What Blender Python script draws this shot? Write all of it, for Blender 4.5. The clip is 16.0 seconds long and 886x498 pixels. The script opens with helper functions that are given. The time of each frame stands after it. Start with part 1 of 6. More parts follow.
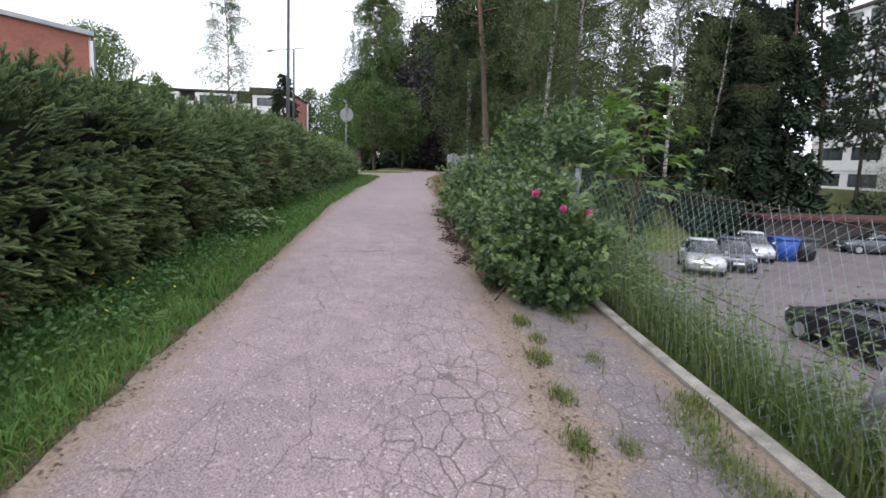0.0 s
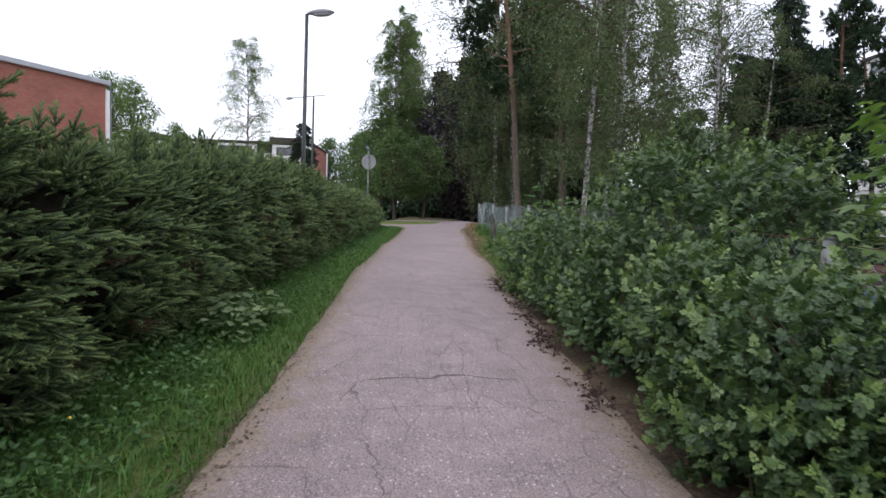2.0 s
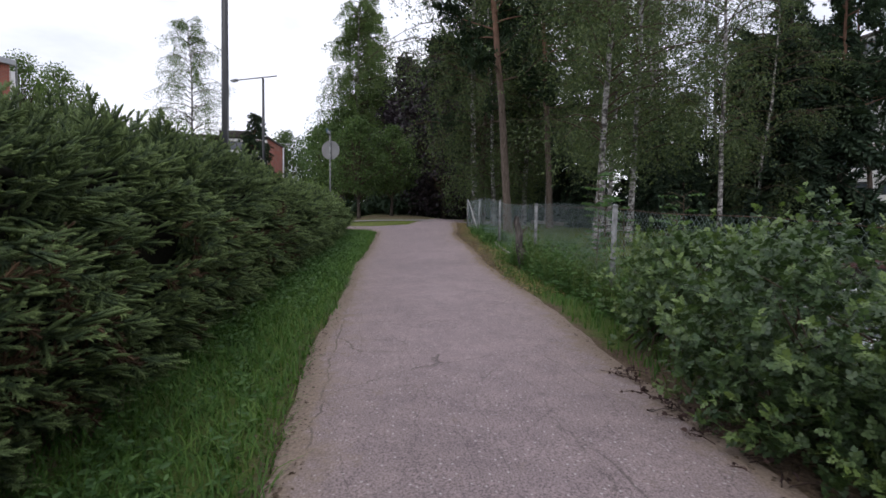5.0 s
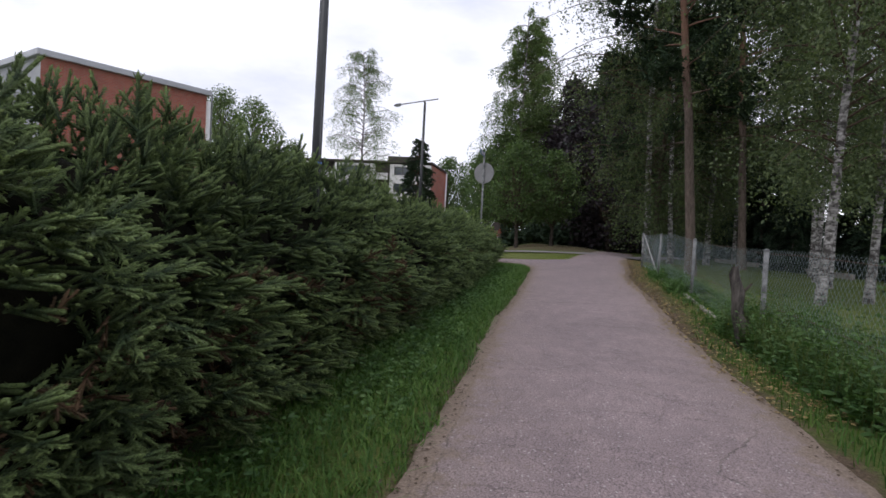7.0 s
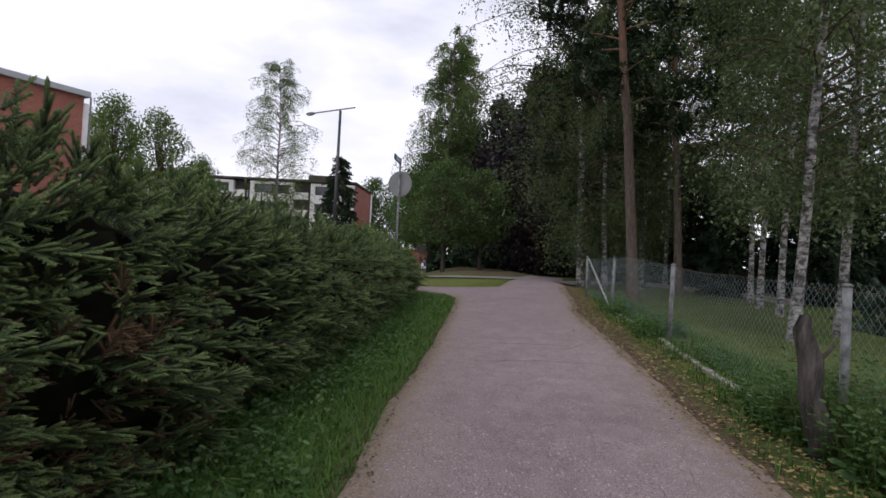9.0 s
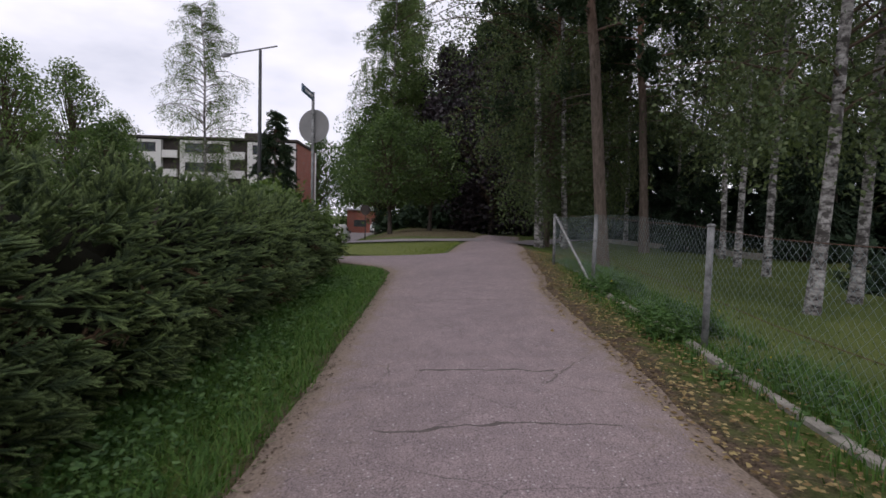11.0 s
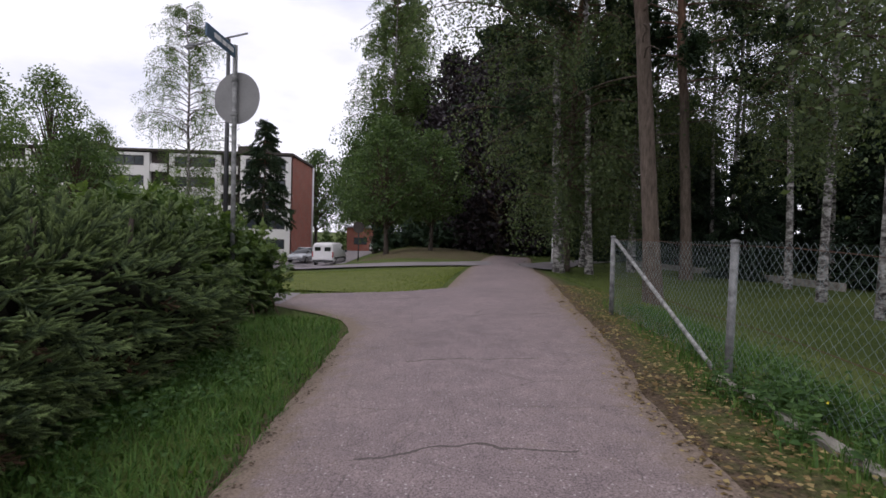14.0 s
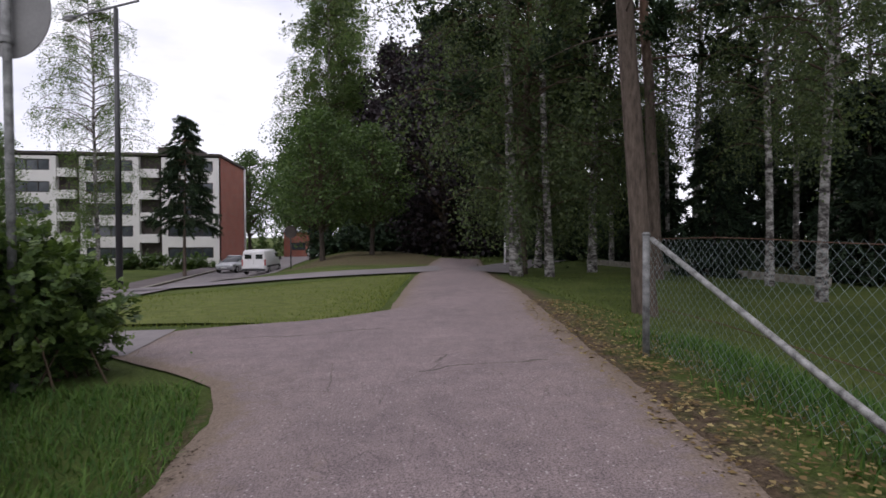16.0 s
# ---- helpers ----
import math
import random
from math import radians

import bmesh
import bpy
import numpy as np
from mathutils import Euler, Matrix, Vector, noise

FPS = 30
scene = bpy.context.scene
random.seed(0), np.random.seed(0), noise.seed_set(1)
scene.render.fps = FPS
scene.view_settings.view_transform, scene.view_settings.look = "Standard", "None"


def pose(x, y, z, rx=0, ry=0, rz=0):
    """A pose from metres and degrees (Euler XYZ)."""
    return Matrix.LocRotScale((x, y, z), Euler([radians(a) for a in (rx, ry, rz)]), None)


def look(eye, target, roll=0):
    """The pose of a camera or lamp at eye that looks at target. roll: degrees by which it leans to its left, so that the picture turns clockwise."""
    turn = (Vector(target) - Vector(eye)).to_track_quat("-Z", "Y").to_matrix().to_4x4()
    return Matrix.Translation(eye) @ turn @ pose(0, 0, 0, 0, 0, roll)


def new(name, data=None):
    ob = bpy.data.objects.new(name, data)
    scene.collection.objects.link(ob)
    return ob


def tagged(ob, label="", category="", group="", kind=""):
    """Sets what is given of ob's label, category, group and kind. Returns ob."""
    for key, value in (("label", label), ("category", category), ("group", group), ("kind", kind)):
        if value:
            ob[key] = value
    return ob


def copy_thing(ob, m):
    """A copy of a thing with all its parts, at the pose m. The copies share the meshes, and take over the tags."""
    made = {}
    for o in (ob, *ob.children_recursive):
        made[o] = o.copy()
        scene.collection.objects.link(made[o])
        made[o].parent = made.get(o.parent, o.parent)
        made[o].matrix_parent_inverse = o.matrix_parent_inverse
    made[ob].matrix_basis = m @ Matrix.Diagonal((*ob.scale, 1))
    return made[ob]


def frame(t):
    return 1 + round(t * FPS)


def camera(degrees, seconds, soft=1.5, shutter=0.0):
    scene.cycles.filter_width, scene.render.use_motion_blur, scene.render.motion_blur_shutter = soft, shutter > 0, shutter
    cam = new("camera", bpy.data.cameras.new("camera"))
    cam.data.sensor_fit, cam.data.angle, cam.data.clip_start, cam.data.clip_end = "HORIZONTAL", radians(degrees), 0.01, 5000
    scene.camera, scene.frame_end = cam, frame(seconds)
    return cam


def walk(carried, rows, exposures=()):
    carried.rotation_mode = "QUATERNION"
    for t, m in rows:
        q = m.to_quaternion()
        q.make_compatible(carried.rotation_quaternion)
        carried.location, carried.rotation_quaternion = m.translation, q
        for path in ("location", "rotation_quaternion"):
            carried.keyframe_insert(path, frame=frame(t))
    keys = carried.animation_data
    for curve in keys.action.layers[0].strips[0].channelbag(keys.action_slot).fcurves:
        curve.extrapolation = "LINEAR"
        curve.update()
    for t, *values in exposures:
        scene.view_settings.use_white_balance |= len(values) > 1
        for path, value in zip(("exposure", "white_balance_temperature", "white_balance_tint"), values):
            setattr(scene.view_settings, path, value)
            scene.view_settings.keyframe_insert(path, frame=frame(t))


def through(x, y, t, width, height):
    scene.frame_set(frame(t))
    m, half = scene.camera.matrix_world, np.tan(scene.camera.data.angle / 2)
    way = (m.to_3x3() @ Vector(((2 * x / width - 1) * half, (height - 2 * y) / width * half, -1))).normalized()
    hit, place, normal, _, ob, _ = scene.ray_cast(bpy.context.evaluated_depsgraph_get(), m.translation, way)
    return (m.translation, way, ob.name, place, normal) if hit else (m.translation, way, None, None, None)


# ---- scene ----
cam = camera(76.0, 16.0, 1.6, 0.12)
# seconds, place, pitch, yaw and lean of the hand-held camera
PATH = [
    (0.0, 0.000, 0.000, 1.383, -8.48, -4.56, 2.33),
    (0.5, -0.123, 0.654, 1.423, -5.93, -4.11, -0.63),
    (1.0, -0.250, 1.382, 1.402, -6.43, 1.12, 0.99),
    (1.5, -0.337, 2.164, 1.444, -6.89, -3.71, 0.55),
    (2.0, -0.451, 2.824, 1.488, -3.79, -2.70, 2.01),
    (2.5, -0.581, 3.661, 1.500, -2.23, -2.32, 2.55),
    (3.0, -0.704, 4.316, 1.525, -0.09, -5.39, -0.76),
    (5.5, -0.983, 8.511, 1.642, -4.66, -6.47, 1.39),
    (6.0, -0.929, 9.194, 1.689, -4.22, 2.84, 2.92),
    (6.5, -0.862, 9.983, 1.694, -1.03, 5.10, 1.23),
    (7.0, -0.846, 10.487, 1.735, -2.06, 9.53, 3.14),
    (7.5, -0.829, 11.378, 1.724, -0.92, 5.93, 3.84),
    (8.0, -0.810, 12.188, 1.755, 0.38, 6.81, 2.54),
    (8.5, -0.844, 13.018, 1.742, 1.08, 4.42, 3.04),
    (11.0, -0.460, 17.136, 1.804, -3.22, -2.30, 1.55),
    (11.5, -0.357, 17.942, 1.813, -2.04, -4.92, 2.28),
    (12.0, -0.296, 18.654, 1.814, -2.90, -3.69, 3.30),
    (12.5, -0.229, 19.339, 1.860, -2.14, -4.55, 0.97),
    (13.0, -0.246, 20.054, 1.836, -2.28, 0.74, 1.23),
    (13.5, -0.192, 20.798, 1.874, -2.27, -1.09, 0.70),
    (14.0, -0.151, 21.517, 1.885, -1.49, -1.78, 1.68),
    (14.5, -0.103, 22.253, 1.904, -1.67, -2.49, 2.76),
    (15.0, -0.035, 23.046, 1.923, 0.73, -5.82, 1.11),
    (15.5, -0.066, 23.733, 1.891, -1.07, -2.93, 3.11),
    (16.0, 0.000, 24.471, 1.899, -1.28, -7.46, -0.04),
]
walk(cam, [(t, pose(x, y, z, 90 + pitch, 0, yaw) @ pose(0, 0, 0, 0, 0, lean)) for t, x, y, z, pitch, yaw, lean in PATH],
     [(0, 0.84, 6020, 15), (1.0, 0.66, 6020, 15), (2.0, 0.56, 6000, 15), (3.0, 0.36, 6050, 15), (5.5, 0.07, 6100, 16), (8.5, -0.08, 6200, 17), (11.0, -0.2, 6250, 19),
      (13.0, -0.05, 6250, 19), (16.0, 0.0, 6250, 19)])

# ---- world, sun ----
world = bpy.data.worlds.new("overcast_sky")
scene.world = world
world.use_nodes = True
wn, wl = world.node_tree.nodes, world.node_tree.links
wn.clear()
sky = wn.new("ShaderNodeTexSky")
sky.sky_type, sky.sun_disc = "NISHITA", False
sky.sun_elevation, sky.sun_rotation = radians(48), radians(200)
sky_bw = wn.new("ShaderNodeHueSaturation")
sky_bw.inputs["Saturation"].default_value = 0.25
sky_bw.inputs["Value"].default_value = 0.1
wl.new(sky.outputs[0], sky_bw.inputs["Color"])
wtc = wn.new("ShaderNodeTexCoord")
wmap = wn.new("ShaderNodeMapping")
wmap.inputs["Scale"].default_value = (1.0, 1.0, 2.6)
wl.new(wtc.outputs["Generated"], wmap.inputs["Vector"])
wnoise = wn.new("ShaderNodeTexNoise")
wnoise.inputs["Scale"].default_value, wnoise.inputs["Detail"].default_value = 2.6, 6
wnoise.inputs["Roughness"].default_value = 0.55
wl.new(wmap.outputs[0], wnoise.inputs["Vector"])
wramp = wn.new("ShaderNodeValToRGB")
wramp.color_ramp.elements[0].position, wramp.color_ramp.elements[0].color = 0.36, (0.76, 0.79, 0.86, 1)
wramp.color_ramp.elements[1].position, wramp.color_ramp.elements[1].color = 0.62, (1.12, 1.12, 1.14, 1)
wl.new(wnoise.outputs["Fac"], wramp.inputs["Fac"])
wmix = wn.new("ShaderNodeMixRGB")
wmix.inputs[0].default_value = 0.9
wl.new(sky_bw.outputs[0], wmix.inputs[1])
wl.new(wramp.outputs[0], wmix.inputs[2])
wbg = wn.new("ShaderNodeBackground")
wbg.inputs["Strength"].default_value = 1.15
wout = wn.new("ShaderNodeOutputWorld")
wl.new(wmix.outputs[0], wbg.inputs["Color"])
wl.new(wbg.outputs[0], wout.inputs["Surface"])

sun = new("sun", bpy.data.lights.new("sun", "SUN"))
sun.data.energy, sun.data.angle, sun.data.color = 0.9, radians(25), (1.0, 0.96, 0.9)
sun.matrix_world = look((0, 0, 60), (15, 40, 0))


# ---- materials ----
def nodes_of(name, rough=0.8, spec=0.3, metal=0.0):
    m = bpy.data.materials.new(name)
    m.use_nodes = True
    nt = m.node_tree
    b = nt.nodes["Principled BSDF"]
    b.inputs["Roughness"].default_value = rough
    b.inputs["Specular IOR Level"].default_value = spec
    b.inputs["Metallic"].default_value = metal
    return m, nt, b


def node(nt, kind, **values):
    n = nt.nodes.new(kind)
    for key, v in values.items():
        n.inputs[key.replace("_", " ")].default_value = v
    return n


def ramp(nt, src, stops):
    r = nt.nodes.new("ShaderNodeValToRGB")
    while len(r.color_ramp.elements) < len(stops):
        r.color_ramp.elements.new(0.5)
    for e, (p, c) in zip(r.color_ramp.elements, stops):
        e.position, e.color = p, (*c, 1) if len(c) == 3 else c
    nt.links.new(src, r.inputs["Fac"])
    return r.outputs["Color"]


def mix(nt, fac, a, b, mode="MIX"):
    n = nt.nodes.new("ShaderNodeMixRGB")
    n.blend_type = mode
    for sock, v in zip(n.inputs, (fac, a, b)):
        if hasattr(v, "links") or hasattr(v, "is_linked"):
            nt.links.new(v, sock)
        elif isinstance(v, (int, float)):
            sock.default_value = v
        else:
            sock.default_value = (*v, 1)
    return n.outputs[0]


def math_node(nt, op, a, b=0.0, clamp=False):
    n = nt.nodes.new("ShaderNodeMath")
    n.operation, n.use_clamp = op, clamp
    for sock, v in zip(n.inputs, (a, b)):
        if isinstance(v, (int, float)):
            sock.default_value = v
        else:
            nt.links.new(v, sock)
    return n.outputs[0]


def coords(nt):
    return nt.nodes.new("ShaderNodeTexCoord").outputs["Object"]


def noise_of(nt, vec, scale, detail=4, rough=0.55):
    n = node(nt, "ShaderNodeTexNoise", Scale=scale, Detail=detail, Roughness=rough)
    nt.links.new(vec, n.inputs["Vector"])
    return n.outputs["Fac"]


def bump_of(nt, b, height, strength=0.4, distance=0.02):
    n = node(nt, "ShaderNodeBump", Strength=strength, Distance=distance)
    nt.links.new(height, n.inputs["Height"])
    nt.links.new(n.outputs[0], b.inputs["Normal"])


def plain(name, dark, light, rough=0.7, spec=0.3, metal=0.0, scale=6.0, bump=0.15):
    """A worn surface of one paint or stuff: colour at two scales and fine relief."""
    m, nt, b = nodes_of(name, rough, spec, metal)
    v = coords(nt)
    big, fine = noise_of(nt, v, scale, 5), noise_of(nt, v, scale * 14, 3)
    both = math_node(nt, "ADD", math_node(nt, "MULTIPLY", big, 0.65), math_node(nt, "MULTIPLY", fine, 0.35))
    nt.links.new(ramp(nt, both, [(0.32, dark), (0.68, light)]), b.inputs["Base Color"])
    bump_of(nt, b, fine, bump, 0.01)
    return m


def leafy(name, dark, mid, light, rough=0.55, through=0.35, spec=0.35, needles=0.0, young=None):
    """Leaves or needles: each one its own tone, some light coming through."""
    m, nt, b = nodes_of(name, rough, spec)
    rnd = nt.nodes.new("ShaderNodeNewGeometry").outputs["Random Per Island"]
    v = coords(nt)
    patch = noise_of(nt, v, 0.9, 3)
    t = math_node(nt, "ADD", math_node(nt, "MULTIPLY", rnd, 0.6), math_node(nt, "MULTIPLY", patch, 0.4))
    col = ramp(nt, t, [(0.12, dark), (0.5, mid), (0.88, light)])
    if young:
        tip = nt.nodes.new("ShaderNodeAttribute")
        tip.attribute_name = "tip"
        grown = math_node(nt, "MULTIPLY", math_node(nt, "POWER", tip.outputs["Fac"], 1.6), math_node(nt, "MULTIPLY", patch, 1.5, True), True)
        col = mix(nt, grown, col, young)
    if needles:
        fine = noise_of(nt, v, needles, 2, 0.7)
        col = mix(nt, 0.75, col, ramp(nt, fine, [(0.34, (0.25, 0.25, 0.25)), (0.66, (1.7, 1.7, 1.6))]), "MULTIPLY")
        bump_of(nt, b, fine, 0.9, 0.02)
    nt.links.new(col, b.inputs["Base Color"])
    tr = nt.nodes.new("ShaderNodeBsdfTranslucent")
    nt.links.new(mix(nt, 1.0, col, (1.0, 1.1, 0.55), "MULTIPLY"), tr.inputs["Color"])
    ms = nt.nodes.new("ShaderNodeMixShader")
    ms.inputs[0].default_value = through
    nt.links.new(b.outputs[0], ms.inputs[1])
    nt.links.new(tr.outputs[0], ms.inputs[2])
    nt.links.new(ms.outputs[0], nt.nodes["Material Output"].inputs["Surface"])
    return m


def asphalt_material(name="asphalt_worn", tone=(1.0, 0.985, 0.97)):
    m, nt, b = nodes_of(name, 0.88, 0.25)
    v = coords(nt)
    grit = noise_of(nt, v, 95, 3, 0.7)
    big = noise_of(nt, v, 0.8, 5)
    mid = noise_of(nt, v, 5, 5)
    base = ramp(nt, big, [(0.3, (0.160, 0.126, 0.131)), (0.7, (0.255, 0.200, 0.204))])
    base = mix(nt, 0.5, base, ramp(nt, mid, [(0.3, (0.145, 0.122, 0.127)), (0.7, (0.25, 0.207, 0.205))]))
    base = mix(nt, 0.75, base, ramp(nt, grit, [(0.36, (0.35, 0.35, 0.36)), (0.62, (1.6, 1.58, 1.58))]), "MULTIPLY")
    base = mix(nt, 1.0, base, tone, "MULTIPLY")
    # pale stones in the surface
    st = node(nt, "ShaderNodeTexVoronoi", Scale=34.0)
    nt.links.new(v, st.inputs["Vector"])
    stone = ramp(nt, st.outputs["Distance"], [(0.16, (1, 1, 1)), (0.28, (0, 0, 0))])
    pick = node(nt, "ShaderNodeSeparateColor")
    nt.links.new(st.outputs["Color"], pick.inputs[0])
    keep = math_node(nt, "GREATER_THAN", pick.outputs[0], 0.72)
    base = mix(nt, math_node(nt, "MULTIPLY", stone, math_node(nt, "MULTIPLY", keep, 0.85)), base, (0.44, 0.40, 0.39))
    # cracks: a net of cells, strongest on the outer half of the older stretch, and long cross cracks
    nz = node(nt, "ShaderNodeTexNoise", Scale=2.2, Detail=4.0)
    nt.links.new(v, nz.inputs["Vector"])
    n2 = node(nt, "ShaderNodeTexNoise", Scale=13.0, Detail=3.0)
    nt.links.new(v, n2.inputs["Vector"])
    warp = mix(nt, 0.04, mix(nt, 0.15, v, nz.outputs["Color"], "ADD"), n2.outputs["Color"], "ADD")
    sep = node(nt, "ShaderNodeSeparateXYZ")
    nt.links.new(v, sep.inputs[0])

    def net(scale, width, stretch):
        mp = node(nt, "ShaderNodeMapping", Scale=stretch)
        nt.links.new(warp, mp.inputs["Vector"])
        vo = node(nt, "ShaderNodeTexVoronoi", Scale=scale)
        vo.feature = "DISTANCE_TO_EDGE"
        nt.links.new(mp.outputs[0], vo.inputs["Vector"])
        return ramp(nt, vo.outputs["Distance"], [(width * 0.3, (1, 1, 1)), (width, (0, 0, 0))])
    fine, wide = net(4.4, 0.034, (1.5, 0.95, 1)), net(0.6, 0.0035, (0.7, 1.6, 1))
    long = net(1.7, 0.0065, (2.0, 0.45, 1))
    wear = math_node(nt, "MULTIPLY", math_node(nt, "SUBTRACT", noise_of(nt, v, 2.6, 4), 0.36), 5.0, True)
    side = math_node(nt, "MULTIPLY", math_node(nt, "ADD", sep.outputs["X"], 0.35), 1.8, True)
    old = math_node(nt, "MULTIPLY", math_node(nt, "SUBTRACT", 6.6, sep.outputs["Y"]), 0.35, True)
    area = math_node(nt, "MULTIPLY", math_node(nt, "MULTIPLY", side, old), math_node(nt, "MULTIPLY", math_node(nt, "SUBTRACT", mid, 0.18), 5.0, True))
    thin = math_node(nt, "MULTIPLY", math_node(nt, "SUBTRACT", big, 0.38), 5.0, True)
    stripes = math_node(nt, "MULTIPLY", long, math_node(nt, "MULTIPLY", wear, math_node(nt, "MAXIMUM", math_node(nt, "MULTIPLY", math_node(nt, "SUBTRACT", 16.0, sep.outputs["Y"]), 0.12, True), 0.55)))
    crack = math_node(nt, "MAXIMUM", math_node(nt, "MAXIMUM", stripes, math_node(nt, "MULTIPLY", fine, math_node(nt, "MULTIPLY", area, math_node(nt, "ADD", math_node(nt, "MULTIPLY", wear, 0.5), 0.5)))), math_node(nt, "MULTIPLY", wide, math_node(nt, "MULTIPLY", thin, 0.9)))
    # single cracks: one along the hedge side, several right across
    sw = node(nt, "ShaderNodeSeparateXYZ")
    nt.links.new(warp, sw.inputs[0])

    def single(across, at, half, along_s, start, end):
        line = math_node(nt, "LESS_THAN", math_node(nt, "ABSOLUTE", math_node(nt, "SUBTRACT", across, at)), half)
        return math_node(nt, "MULTIPLY", line, math_node(nt, "MULTIPLY", math_node(nt, "GREATER_THAN", along_s, start), math_node(nt, "LESS_THAN", along_s, end)))
    roam = math_node(nt, "ADD", sw.outputs["Y"], math_node(nt, "MULTIPLY", math_node(nt, "SUBTRACT", noise_of(nt, v, 2.0, 2, 0.5), 0.5), 0.35))
    for y0, x0, x1 in ((6.75, -0.75, 0.3), (20.35, -0.7, 0.75), (21.45, -0.45, 0.6), (24.55, -0.5, 0.7), (26.6, -0.3, 0.9), (29.1, 0.4, 1.5), (31.2, -1.6, 0.2)):
        crack = math_node(nt, "MAXIMUM", crack, single(roam, y0 + 0.09, 0.012, sep.outputs["X"], x0, x1))
    crack = math_node(nt, "MAXIMUM", crack, math_node(nt, "MULTIPLY", single(sw.outputs["X"], -1.22, 0.007, sep.outputs["Y"], 10.4, 17.5), math_node(nt, "GREATER_THAN", mid, 0.4)))
    base = mix(nt, math_node(nt, "MULTIPLY", crack, 0.8), base, (0.055, 0.05, 0.042))
    # soil and dry needles that creep in from the edges
    at = nt.nodes.new("ShaderNodeAttribute")
    at.attribute_name = "edge"
    soil_n = noise_of(nt, v, 6, 6, 0.65)
    dust = math_node(nt, "MULTIPLY", math_node(nt, "POWER", at.outputs["Fac"], 0.38), math_node(nt, "MULTIPLY", mid, 0.7), True)
    base = mix(nt, dust, base, ramp(nt, grit, [(0.35, (0.12, 0.092, 0.068)), (0.65, (0.29, 0.235, 0.18))]))
    soil = math_node(nt, "MULTIPLY", math_node(nt, "ADD", math_node(nt, "SUBTRACT", soil_n, 0.62), math_node(nt, "MULTIPLY", at.outputs["Fac"], 0.72)), 4.0, True)
    soil_c = ramp(nt, noise_of(nt, v, 60, 3), [(0.3, (0.10, 0.075, 0.055)), (0.7, (0.26, 0.20, 0.15))])
    base = mix(nt, math_node(nt, "MULTIPLY", soil, 0.85), base, soil_c)
    nt.links.new(base, b.inputs["Base Color"])
    h = math_node(nt, "SUBTRACT", math_node(nt, "MULTIPLY", grit, 0.5), math_node(nt, "MULTIPLY", crack, 1.2))
    bump_of(nt, b, h, 0.5, 0.012)
    return m


def ground_material():
    m, nt, b = nodes_of("turf_and_soil", 0.95, 0.1)
    v = coords(nt)
    big, fine = noise_of(nt, v, 0.5, 5), noise_of(nt, v, 30, 4, 0.7)
    mid = noise_of(nt, v, 4, 5, 0.6)
    green = ramp(nt, math_node(nt, "ADD", math_node(nt, "MULTIPLY", big, 0.5), math_node(nt, "MULTIPLY", fine, 0.5)),
                 [(0.32, (0.034, 0.054, 0.014)), (0.5, (0.074, 0.101, 0.026)), (0.68, (0.135, 0.152, 0.046))])
    soil = ramp(nt, fine, [(0.3, (0.05, 0.036, 0.025)), (0.7, (0.17, 0.125, 0.085))])
    at = nt.nodes.new("ShaderNodeAttribute")
    at.attribute_name = "bare"
    f = math_node(nt, "MULTIPLY", math_node(nt, "ADD", math_node(nt, "SUBTRACT", mid, 0.78), at.outputs["Fac"]), 3.5, True)
    nt.links.new(mix(nt, f, green, soil), b.inputs["Base Color"])
    bump_of(nt, b, math_node(nt, "ADD", fine, mid), 0.8, 0.05)
    return m


def bark_birch():
    m, nt, b = nodes_of("birch_bark", 0.7, 0.25)
    v = coords(nt)
    mp = node(nt, "ShaderNodeMapping", Scale=(4.0, 4.0, 9.0))
    nt.links.new(v, mp.inputs["Vector"])
    n1 = noise_of(nt, mp.outputs[0], 1.0, 5, 0.65)
    n2 = noise_of(nt, v, 3.6, 5, 0.7)
    col = ramp(nt, n1, [(0.38, (0.025, 0.022, 0.02)), (0.45, (0.15, 0.14, 0.13)), (0.6, (0.40, 0.385, 0.36))])
    col = mix(nt, ramp(nt, n2, [(0.50, (0, 0, 0)), (0.58, (0.92, 0.92, 0.92))]), col, (0.05, 0.045, 0.04))
    nt.links.new(col, b.inputs["Base Color"])
    bump_of(nt, b, n1, 0.5, 0.03)
    return m


def bark_rough(name, low, high, upper=None, at=5.0):
    m, nt, b = nodes_of(name, 0.9, 0.15)
    v = coords(nt)
    mp = node(nt, "ShaderNodeMapping", Scale=(9.0, 9.0, 2.0))
    nt.links.new(v, mp.inputs["Vector"])
    n1 = noise_of(nt, mp.outputs[0], 1.6, 6, 0.7)
    col = ramp(nt, n1, [(0.32, low), (0.68, high)])
    if upper:
        sep = node(nt, "ShaderNodeSeparateXYZ")
        nt.links.new(v, sep.inputs[0])
        f = math_node(nt, "MULTIPLY", math_node(nt, "SUBTRACT", sep.outputs["Z"], at), 0.3, True)
        col = mix(nt, f, col, ramp(nt, n1, [(0.3, tuple(c * 0.6 for c in upper)), (0.7, upper)]))
    nt.links.new(col, b.inputs["Base Color"])
    bump_of(nt, b, n1, 0.8, 0.05)
    return m


